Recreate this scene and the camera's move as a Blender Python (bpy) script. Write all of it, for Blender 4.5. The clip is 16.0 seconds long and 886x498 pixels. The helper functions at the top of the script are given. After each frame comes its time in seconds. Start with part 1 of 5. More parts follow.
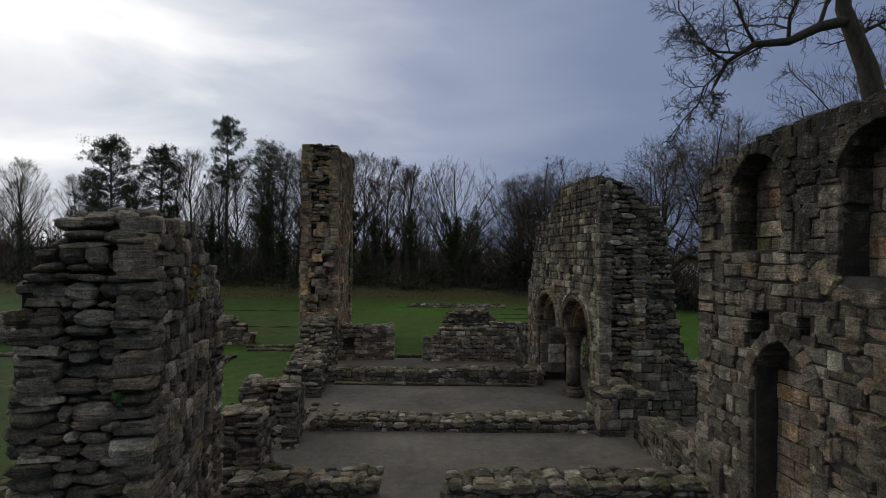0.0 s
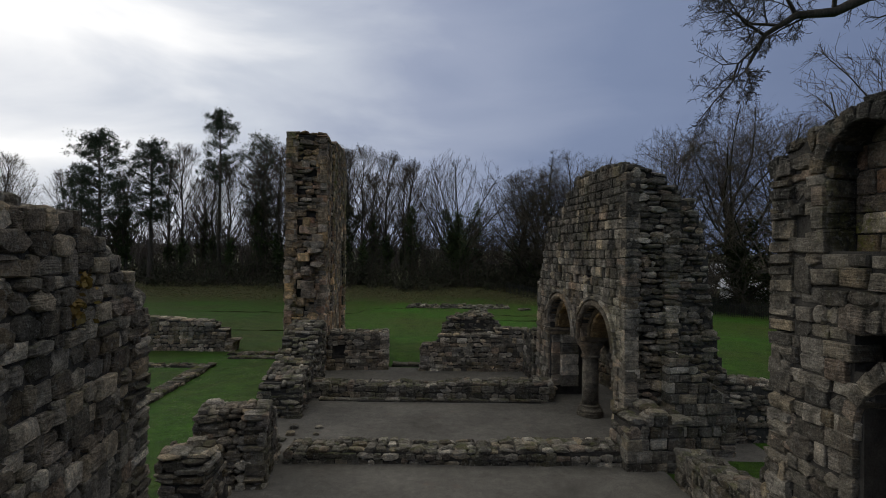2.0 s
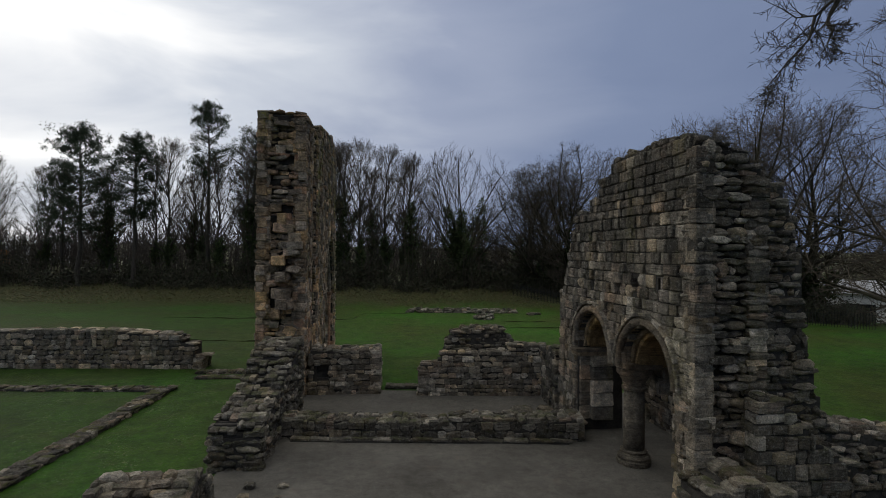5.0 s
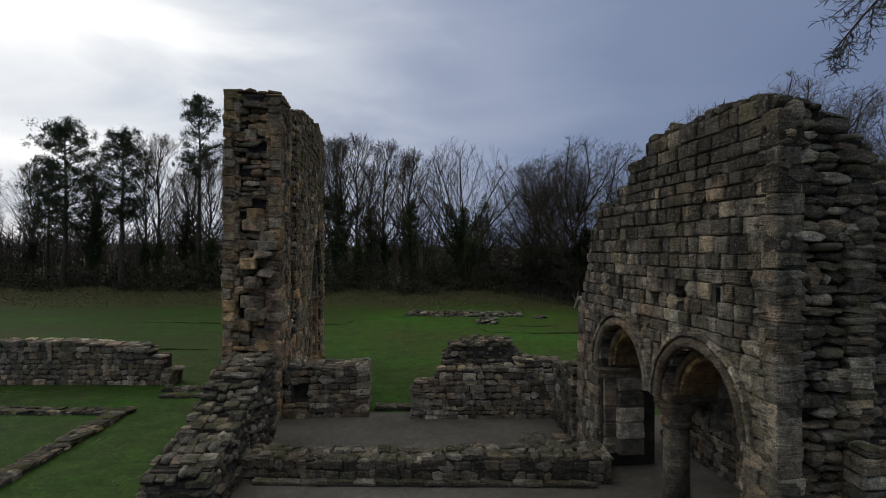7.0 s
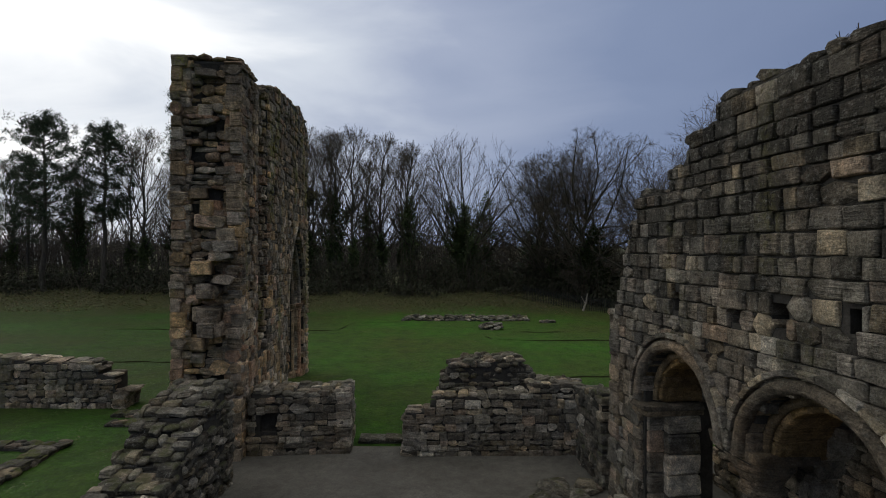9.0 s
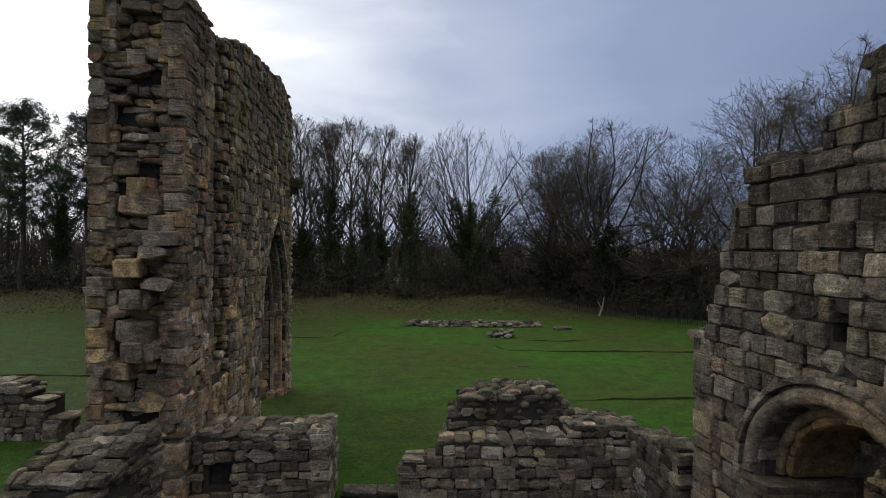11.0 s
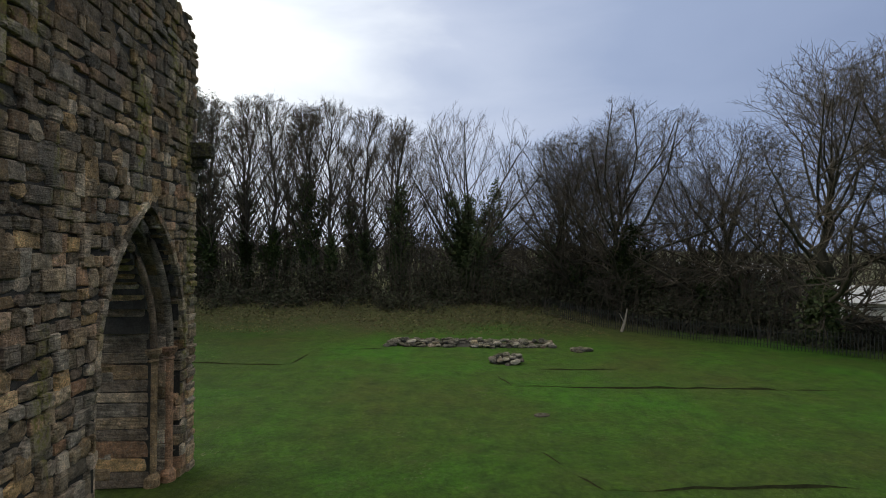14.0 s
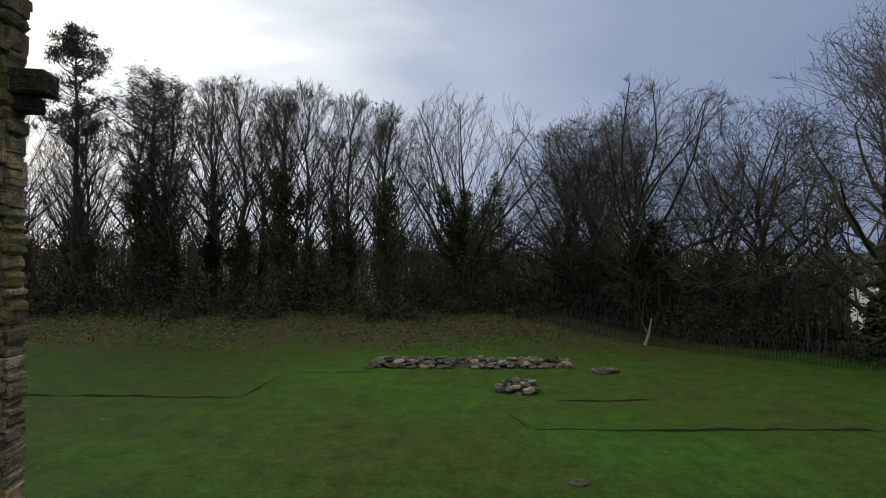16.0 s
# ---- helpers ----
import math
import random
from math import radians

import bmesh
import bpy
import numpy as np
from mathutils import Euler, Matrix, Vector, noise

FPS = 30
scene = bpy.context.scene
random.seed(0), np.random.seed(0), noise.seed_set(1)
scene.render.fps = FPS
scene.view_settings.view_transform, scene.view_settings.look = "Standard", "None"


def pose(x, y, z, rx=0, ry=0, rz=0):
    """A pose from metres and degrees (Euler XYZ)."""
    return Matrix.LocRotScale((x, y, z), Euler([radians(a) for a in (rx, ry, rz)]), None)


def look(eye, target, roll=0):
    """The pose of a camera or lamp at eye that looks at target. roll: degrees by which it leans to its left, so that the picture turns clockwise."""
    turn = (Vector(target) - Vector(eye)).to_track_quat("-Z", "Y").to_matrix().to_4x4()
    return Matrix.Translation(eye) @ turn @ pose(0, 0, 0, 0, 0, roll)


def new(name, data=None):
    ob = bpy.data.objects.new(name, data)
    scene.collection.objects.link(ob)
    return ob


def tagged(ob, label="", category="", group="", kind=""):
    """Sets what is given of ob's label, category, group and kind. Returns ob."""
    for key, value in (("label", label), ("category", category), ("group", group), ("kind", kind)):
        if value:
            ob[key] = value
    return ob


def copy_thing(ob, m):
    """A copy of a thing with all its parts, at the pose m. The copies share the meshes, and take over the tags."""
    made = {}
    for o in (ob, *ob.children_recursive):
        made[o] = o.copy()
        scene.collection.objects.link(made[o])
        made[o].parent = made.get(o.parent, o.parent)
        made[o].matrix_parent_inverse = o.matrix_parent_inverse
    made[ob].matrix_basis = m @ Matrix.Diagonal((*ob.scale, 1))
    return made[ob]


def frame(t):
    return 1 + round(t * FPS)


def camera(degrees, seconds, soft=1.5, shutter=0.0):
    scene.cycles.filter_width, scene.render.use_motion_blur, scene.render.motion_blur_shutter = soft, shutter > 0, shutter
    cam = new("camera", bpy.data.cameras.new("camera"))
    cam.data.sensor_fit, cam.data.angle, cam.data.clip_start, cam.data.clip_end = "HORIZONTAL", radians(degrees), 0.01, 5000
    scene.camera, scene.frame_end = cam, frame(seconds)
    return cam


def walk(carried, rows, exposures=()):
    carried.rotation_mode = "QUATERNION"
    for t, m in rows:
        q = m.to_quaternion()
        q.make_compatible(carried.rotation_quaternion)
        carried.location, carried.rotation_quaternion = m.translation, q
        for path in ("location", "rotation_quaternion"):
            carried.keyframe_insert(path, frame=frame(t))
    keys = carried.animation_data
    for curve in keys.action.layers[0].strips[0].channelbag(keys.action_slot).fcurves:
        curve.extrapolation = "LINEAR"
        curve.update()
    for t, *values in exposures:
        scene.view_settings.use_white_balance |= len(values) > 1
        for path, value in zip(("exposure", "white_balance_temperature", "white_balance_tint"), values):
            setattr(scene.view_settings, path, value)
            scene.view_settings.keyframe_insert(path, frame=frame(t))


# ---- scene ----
# ---------------------------------------------------------------- camera
cam = camera(80.4, 16.0, 1.0)
PATH = [
    (0, -0.051, -0.026, 4.406, 0.04, 0.64, 0.71), (0.5, -0.022, 0.458, 4.422, 0.04, 0.56, 0.77),
    (1, 0.003, 0.962, 4.437, 0.07, 0.47, 0.78), (1.5, 0.019, 1.478, 4.449, 0.13, 0.41, 0.77),
    (2, 0.026, 2.014, 4.460, 0.21, 0.38, 0.72), (2.5, 0.027, 2.561, 4.471, 0.29, 0.37, 0.68),
    (3, 0.020, 3.103, 4.486, 0.36, 0.35, 0.63), (3.5, 0.004, 3.635, 4.505, 0.38, 0.31, 0.59),
    (4, -0.023, 4.139, 4.527, 0.32, 0.25, 0.56), (6.5, 0.152, 6.839, 4.588, 0.82, 0.21, 0.34),
    (7, 0.170, 7.431, 4.600, 0.80, 0.12, 0.27), (7.5, 0.192, 8.064, 4.611, 0.80, 0.04, 0.20),
    (8, 0.212, 8.712, 4.620, 0.83, -0.01, 0.14), (8.5, 0.223, 9.347, 4.627, 0.87, -0.01, 0.11),
    (9, 0.227, 9.968, 4.631, 0.94, 0.03, 0.10), (11.5, 0.035, 13.761, 4.537, 1.29, 0.13, 0.42),
    (12, 0.102, 14.681, 4.535, 1.22, 0.20, 0.34), (12.5, 0.162, 15.645, 4.545, 1.19, 0.24, 0.33),
    (13, 0.210, 16.645, 4.567, 1.18, 0.24, 0.41), (13.5, 0.238, 17.660, 4.587, 1.13, 0.24, 0.51),
    (14, 0.245, 18.734, 4.590, 1.01, 0.26, 0.52), (14.5, 0.244, 19.823, 4.579, 0.85, 0.31, 0.42),
    (15, 0.240, 20.916, 4.564, 0.75, 0.38, 0.25), (15.5, 0.205, 22.017, 4.550, 0.58, 0.45, 0.14),
    (16, 0.150, 23.121, 4.528, 0.25, 0.55, 0.15),
]
walk(cam, [(t, pose(x, y, z, 90 + pitch, -roll, yaw)) for t, x, y, z, yaw, pitch, roll in PATH],
     [(0, 0.08, 6600, 9), (4, 0.09, 6600, 8.5), (6.5, 0.12, 6600, 8), (9, 0.24, 6600, 7.5), (11.5, 0.7, 6850, 7), (12.5, 0.8, 6900, 6.5), (13.5, 0.85, 6950, 6), (15, 0.78, 6980, 6), (16, 0.60, 7000, 6)])

# ---------------------------------------------------------------- sky and sun
SUN_DIR = Vector((-0.80, 0.52, 0.42)).normalized()
world = bpy.data.worlds.new("overcast_sky")
scene.world = world
world.use_nodes = True
wn, wl = world.node_tree.nodes, world.node_tree.links
wn.clear()


def wnode(kind, **kw):
    n = wn.new(kind)
    for k, v in kw.items():
        n.inputs[k].default_value = v
    return n


wcoord = wn.new("ShaderNodeTexCoord")
sky = wn.new("ShaderNodeTexSky")
sky.sky_type = "NISHITA"
sky.sun_disc = False
sky.sun_elevation = math.asin(SUN_DIR.z)
sky.sun_rotation = math.atan2(SUN_DIR.x, SUN_DIR.y)
skyb = wn.new("ShaderNodeVectorMath")
skyb.operation = "SCALE"
skyb.inputs["Scale"].default_value = 0.05
wl.new(sky.outputs[0], skyb.inputs[0])
# thick cloud, brightest where the sun stands behind it
dot = wn.new("ShaderNodeVectorMath")
dot.operation = "DOT_PRODUCT"
dot.inputs[1].default_value = SUN_DIR
wl.new(wcoord.outputs["Generated"], dot.inputs[0])
stretch = wn.new("ShaderNodeMapping")
stretch.inputs["Scale"].default_value = (1.0, 1.0, 3.2)
stretch.inputs["Rotation"].default_value = (0.0, 0.12, 0.3)
wl.new(wcoord.outputs["Generated"], stretch.inputs["Vector"])
cloud = wnode("ShaderNodeTexNoise", Scale=2.3, Detail=6.0, Roughness=0.48, Distortion=0.35)
wl.new(stretch.outputs[0], cloud.inputs["Vector"])
cm = wn.new("ShaderNodeMath")
cm.operation = "MULTIPLY_ADD"
wl.new(cloud.outputs["Fac"], cm.inputs[0])
cm.inputs[1].default_value = 0.52
wl.new(dot.outputs["Value"], cm.inputs[2])
ramp = wn.new("ShaderNodeValToRGB")
els = ramp.color_ramp.elements
els[0].position, els[0].color = 0.42, (0.15, 0.195, 0.325, 1)
els[1].position, els[1].color = 1.0, (1.14, 1.13, 1.13, 1)
for p, c in ((0.62, (0.20, 0.25, 0.39, 1)), (0.78, (0.33, 0.375, 0.51, 1)), (0.90, (0.60, 0.64, 0.73, 1))):
    e = els.new(p)
    e.color = c
half = wn.new("ShaderNodeMath")
half.operation = "MULTIPLY_ADD"
half.inputs[1].default_value = 0.62
half.inputs[2].default_value = 0.233
wl.new(cm.outputs[0], half.inputs[0])
wl.new(half.outputs[0], ramp.inputs[0])
# the cloud thins and whitens overhead
wsep = wn.new("ShaderNodeSeparateXYZ")
wl.new(wcoord.outputs["Generated"], wsep.inputs[0])
over = wn.new("ShaderNodeMapRange")
over.interpolation_type = "SMOOTHSTEP"
over.inputs["From Min"].default_value, over.inputs["From Max"].default_value = 0.42, 0.85
wl.new(wsep.outputs["Z"], over.inputs["Value"])
high = wn.new("ShaderNodeMixRGB")
high.inputs[2].default_value = (0.74, 0.73, 0.70, 1)
wl.new(over.outputs[0], high.inputs[0])
wl.new(ramp.outputs[0], high.inputs[1])
mixs = wn.new("ShaderNodeMixRGB")
mixs.inputs[0].default_value = 0.92
wl.new(skyb.outputs[0], mixs.inputs[1])
wl.new(high.outputs[0], mixs.inputs[2])
bg = wnode("ShaderNodeBackground", Strength=1.0)
wl.new(mixs.outputs[0], bg.inputs["Color"])
wout = wn.new("ShaderNodeOutputWorld")
wl.new(bg.outputs[0], wout.inputs["Surface"])

sun_data = bpy.data.lights.new("sun", "SUN")
sun_data.energy, sun_data.angle, sun_data.color = 0.35, radians(30), (1.0, 0.93, 0.82)
sun = new("sun", sun_data)
sun.matrix_world = look((0, 0, 40), Vector((0, 0, 40)) - SUN_DIR)

# ---------------------------------------------------------------- materials


class Mat:
    """A node material with a few short cuts."""

    def __init__(self, name, rough=0.9):
        self.m = bpy.data.materials.new(name)
        self.m.use_nodes = True
        self.n, self.l = self.m.node_tree.nodes, self.m.node_tree.links
        self.b = self.n["Principled BSDF"]
        self.b.inputs["Roughness"].default_value = rough
        self.b.inputs["Specular IOR Level"].default_value = 0.25
        self.geo = self.n.new("ShaderNodeNewGeometry")
        self.pos = self.geo.outputs["Position"]

    def link(self, a, b):
        self.l.new(a, b)

    def noise(self, scale, detail=4.0, rough=0.6, vec=None, stretch=None):
        x = self.n.new("ShaderNodeTexNoise")
        x.inputs["Scale"].default_value = scale
        x.inputs["Detail"].default_value = detail
        x.inputs["Roughness"].default_value = rough
        v = vec or self.pos
        if stretch:
            mp = self.n.new("ShaderNodeMapping")
            mp.inputs["Scale"].default_value = stretch
            self.link(v, mp.inputs["Vector"])
            v = mp.outputs[0]
        self.link(v, x.inputs["Vector"])
        return x.outputs["Fac"]

    def ramp(self, fac, stops):
        r = self.n.new("ShaderNodeValToRGB")
        e = r.color_ramp.elements
        e[0].position, e[0].color = stops[0][0], (*stops[0][1], 1)
        e[1].position, e[1].color = stops[-1][0], (*stops[-1][1], 1)
        for p, c in stops[1:-1]:
            k = e.new(p)
            k.color = (*c, 1)
        self.link(fac, r.inputs[0])
        return r.outputs[0]

    def mix(self, fac, a, b, kind="MIX"):
        x = self.n.new("ShaderNodeMixRGB")
        x.blend_type = kind
        for s, v in zip(x.inputs, (fac, a, b)):
            if isinstance(v, (int, float)):
                s.default_value = v
            elif isinstance(v, tuple):
                s.default_value = (*v, 1)
            else:
                self.link(v, s)
        return x.outputs[0]

    def math(self, op, a, b=0.0, c=0.0):
        x = self.n.new("ShaderNodeMath")
        x.operation = op
        for s, v in zip(x.inputs, (a, b, c)):
            if isinstance(v, (int, float)):
                s.default_value = v
            else:
                self.link(v, s)
        return x.outputs[0]

    def rnd(self):
        """One random number for each stone, whether an object or an island of a joined mesh."""
        o = self.n.new("ShaderNodeObjectInfo")
        return self.math("FRACT", self.math("ADD", o.outputs["Random"], self.geo.outputs["Random Per Island"]))

    def bump(self, height, strength, dist):
        x = self.n.new("ShaderNodeBump")
        x.inputs["Strength"].default_value = strength
        x.inputs["Distance"].default_value = dist
        self.link(height, x.inputs["Height"])
        self.link(x.outputs[0], self.b.inputs["Normal"])

    def colour(self, c):
        self.link(c, self.b.inputs["Base Color"])


def stone_material(name, tones, lichen=0.35, moss=0.0, stain=0.5, yellow=0.0, warm=0.0, cap=0.0, spread=0.9):
    """Weathered sandstone: a tone for each stone, bedding, pits, black crust, pale and yellow lichen, moss."""
    m = Mat(name, 0.92)
    r = m.rnd()
    base = m.ramp(r, [((i + 0.5) / len(tones), c) for i, c in enumerate(tones)])
    grain = m.noise(42.0, 6.0, 0.78)
    bed = m.noise(6.0, 5.0, 0.7, stretch=(1, 1, 2.4))
    blotch = m.noise(5.5, 6.0, 0.7)
    if warm:
        wn_ = m.ramp(m.noise(0.9, 5.0, 0.6), [(0.46, (0, 0, 0)), (0.62, (1, 1, 1))])
        c = m.mix(m.math("MULTIPLY", wn_, warm), base, (0.40, 0.26, 0.14))
    else:
        c = base
    c = m.mix(0.85, c, m.ramp(grain, [(0.3, (0.25, 0.25, 0.25)), (0.5, (0.95, 0.95, 0.95)), (0.72, (1.9, 1.87, 1.82))]), "MULTIPLY")
    c = m.mix(0.55, c, m.ramp(bed, [(0.32, (0.5, 0.48, 0.46)), (0.68, (1.35, 1.35, 1.33))]), "MULTIPLY")
    c = m.mix(0.8, c, m.ramp(blotch, [(0.34, (0.42, 0.42, 0.42)), (0.5, (0.95, 0.95, 0.95)), (0.66, (1.6, 1.58, 1.55))]), "MULTIPLY")
    # black sooty crust in patches and in streaks that run down
    crust = m.math("ADD", m.math("MULTIPLY", m.noise(1.3, 7.0, 0.7), 0.6), m.math("MULTIPLY", m.noise(2.2, 5.0, 0.65, stretch=(1, 1, 0.18)), 0.4))
    if cap:
        # algae and soot on the most exposed upper courses
        hz = m.n.new("ShaderNodeSeparateXYZ")
        m.link(m.pos, hz.inputs[0])
        crust = m.math("ADD", crust, m.math("MULTIPLY", m.math("SUBTRACT", hz.outputs["Z"], 4.5), cap))
    c = m.mix(m.math("MULTIPLY", m.ramp(crust, [(0.44, (0, 0, 0)), (0.57, (1, 1, 1))]), stain), c, (0.032, 0.031, 0.028))
    # some stones weather pale, others dark
    c = m.mix(spread, c, m.ramp(m.math("FRACT", m.math("MULTIPLY", r, 7.31)), [(0.0, (0.45, 0.45, 0.45)), (0.6, (0.95, 0.95, 0.95)), (1.0, (1.75, 1.72, 1.66))]), "MULTIPLY")
    # bedding laid bare by the weather on about half of the stones
    lam = m.noise(7.0, 4.0, 0.7, stretch=(0.35, 0.35, 5.0))
    bare = m.ramp(m.math("FRACT", m.math("MULTIPLY", r, 3.77)), [(0.45, (0, 0, 0)), (0.7, (1, 1, 1))])
    c = m.mix(m.math("MULTIPLY", bare, 0.6), c, m.mix(1.0, c, m.ramp(lam, [(0.36, (0.4, 0.39, 0.38)), (0.5, (1, 1, 1)), (0.66, (1.45, 1.43, 1.4))]), "MULTIPLY"))
    lich = m.noise(17.0, 6.0, 0.8)
    c = m.mix(m.math("MULTIPLY", m.ramp(lich, [(0.55, (0, 0, 0)), (0.61, (1, 1, 1))]), lichen), c, (0.36, 0.355, 0.31))
    if yellow:
        yl = m.math("MULTIPLY", m.ramp(m.noise(1.1, 5.0, 0.6, stretch=(1, 1, 0.3)), [(0.56, (0, 0, 0)), (0.66, (1, 1, 1))]), m.ramp(m.noise(14, 5, 0.7), [(0.4, (0, 0, 0)), (0.6, (1, 1, 1))]))
        c = m.mix(m.math("MULTIPLY", yl, yellow), c, (0.26, 0.25, 0.05))
    if moss:
        up = m.n.new("ShaderNodeSeparateXYZ")
        m.link(m.geo.outputs["Normal"], up.inputs[0])
        mo = m.noise(2.6, 6.0, 0.7)
        k = m.math("MULTIPLY", m.ramp(mo, [(0.50, (0, 0, 0)), (0.60, (1, 1, 1))]), m.math("SMOOTH_MAX", up.outputs["Z"], 0.12, 0.2))
        c = m.mix(m.math("MULTIPLY", k, moss), c, (0.085, 0.10, 0.02))
    m.colour(c)
    rel = m.math("ADD", m.math("MULTIPLY", grain, 0.35), m.math("ADD", m.math("MULTIPLY", bed, 0.9), m.math("MULTIPLY", blotch, 1.1)))
    rel = m.math("ADD", rel, m.math("MULTIPLY", m.math("MULTIPLY", lam, bare), 0.8))
    m.bump(rel, 1.0, 0.1)
    return m.m


GREY = [(0.20, 0.186, 0.162), (0.12, 0.113, 0.10), (0.27, 0.255, 0.225), (0.17, 0.154, 0.13), (0.33, 0.312, 0.28), (0.135, 0.128, 0.116),
        (0.235, 0.208, 0.168), (0.095, 0.092, 0.086), (0.40, 0.38, 0.345), (0.225, 0.175, 0.14), (0.19, 0.18, 0.16), (0.285, 0.24, 0.175)]
GREY = [(r * 1.03, g, b * 0.94) for r, g, b in GREY]
OCHRE = [(0.34, 0.25, 0.155), (0.24, 0.215, 0.175), (0.38, 0.30, 0.205), (0.32, 0.19, 0.12), (0.28, 0.25, 0.21), (0.18, 0.165, 0.145),
         (0.42, 0.29, 0.15), (0.34, 0.305, 0.26), (0.25, 0.20, 0.155), (0.40, 0.36, 0.30)]
M_RUBBLE = stone_material("rubble_stone", [tuple(v * (1.6 if i % 2 == 0 else 1.0) for v in t) for i, t in enumerate(GREY)], 0.5, 0.3, 0.4, 0.2, 0.2)
M_ASHLAR = stone_material("ashlar_stone", [tuple(v * 1.45 for v in t) for t in GREY], 0.45, 0.15, 0.8, 0.25, 0.25, 0.05)
M_DARK = stone_material("crusted_ashlar", [tuple(v * 1.1 for v in t) for t in GREY], 0.4, 0.2, 0.95, 0.25, 0.08, 0.05, 0.7)
M_WARM = stone_material("warm_sandstone", [(r * 1.7, g * 1.62, b * 1.55) for r, g, b in OCHRE], 0.4, 0.1, 0.58, 0.9, 0.3, 0.018, 0.65)
M_LOW = stone_material("low_wall_stone", [tuple(v * (1.3 if i % 2 == 0 else 0.85) for v in t) for i, t in enumerate(GREY)], 0.6, 0.5, 0.5, 0.15)
M_KERB = stone_material("mossy_footing_stone", [tuple(v * 0.75 for v in t) for t in GREY], 0.3, 0.9, 0.5)
M_ARCH = stone_material("arch_sandstone", [(0.46, 0.34, 0.19), (0.38, 0.32, 0.24), (0.30, 0.25, 0.19), (0.48, 0.36, 0.21), (0.26, 0.23, 0.19)], 0.2, 0.05, 0.45, 0.1, 0.5)
M_OCHRE = stone_material("ochre_sandstone", [(0.58, 0.37, 0.14), (0.50, 0.34, 0.17), (0.60, 0.41, 0.18), (0.45, 0.31, 0.16)], 0.1, 0.0, 0.2, 0.1, 0.4)
M_COL = stone_material("column_stone", [(0.30, 0.26, 0.195), (0.28, 0.245, 0.19)], 0.2, 0.0, 0.3)

m = Mat("lime_mortar", 0.95)
m.colour(m.mix(0.6, m.ramp(m.noise(3.0, 6, 0.7), [(0.3, (0.03, 0.028, 0.025)), (0.7, (0.09, 0.083, 0.072))]), m.ramp(m.noise(40, 3), [(0.3, (0.5, 0.5, 0.5)), (0.7, (1.3, 1.3, 1.3))]), "MULTIPLY"))
m.bump(m.noise(14, 6, 0.7), 0.9, 0.05)
M_MORTAR = m.m

m = Mat("gravel_dust", 0.93)
g0 = m.ramp(m.noise(0.55, 5, 0.6), [(0.3, (0.085, 0.079, 0.069)), (0.7, (0.155, 0.145, 0.128))])
g1 = m.mix(0.8, g0, m.ramp(m.noise(60, 3, 0.7), [(0.25, (0.4, 0.4, 0.4)), (0.75, (1.6, 1.6, 1.6))]), "MULTIPLY")
g1 = m.mix(0.7, g1, m.ramp(m.noise(5, 6, 0.75), [(0.3, (0.6, 0.6, 0.6)), (0.7, (1.3, 1.3, 1.3))]), "MULTIPLY")
g2 = m.mix(m.ramp(m.noise(1.3, 5, 0.7), [(0.60, (0, 0, 0)), (0.78, (0.6, 0.6, 0.6))]), g1, (0.17, 0.125, 0.10))
m.colour(g2)
m.bump(m.math("ADD", m.noise(70, 3, 0.7), m.math("MULTIPLY", m.noise(2, 4), 2.0)), 0.6, 0.02)
M_GRAVEL = m.m

m = Mat("mown_grass", 0.85)
g0 = m.ramp(m.noise(0.16, 5, 0.6), [(0.32, (0.054, 0.078, 0.010)), (0.5, (0.042, 0.097, 0.006)), (0.68, (0.038, 0.135, 0.004))])
g1 = m.mix(0.9, g0, m.ramp(m.noise(1.5, 7, 0.75), [(0.3, (0.45, 0.5, 0.45)), (0.5, (1, 1, 1)), (0.7, (1.5, 1.4, 1.4))]), "MULTIPLY")
g1 = m.mix(0.85, g1, m.ramp(m.noise(8, 6, 0.8), [(0.28, (0.4, 0.45, 0.4)), (0.72, (1.6, 1.55, 1.5))]), "MULTIPLY")
g1 = m.mix(m.ramp(m.noise(0.7, 7, 0.75), [(0.52, (0, 0, 0)), (0.74, (0.45, 0.45, 0.45))]), g1, (0.085, 0.088, 0.026))
g1 = m.mix(m.ramp(m.noise(2.8, 7, 0.8), [(0.62, (0, 0, 0)), (0.76, (0.4, 0.4, 0.4))]), g1, (0.035, 0.04, 0.014))
# turf colour darkened towards the cloister side, standing in for lens falloff
tx_ = m.n.new("ShaderNodeSeparateXYZ")
m.link(m.pos, tx_.inputs[0])
west = m.math("MULTIPLY", m.math("ADD", tx_.outputs["X"], m.math("MULTIPLY", m.noise(0.35, 5, 0.7), 9.0)), -0.12)
g1 = m.mix(m.ramp(west, [(0.0, (0, 0, 0)), (0.9, (0.85, 0.85, 0.85))]), g1, m.mix(1.0, g1, (0.62, 0.6, 0.55), "MULTIPLY"))
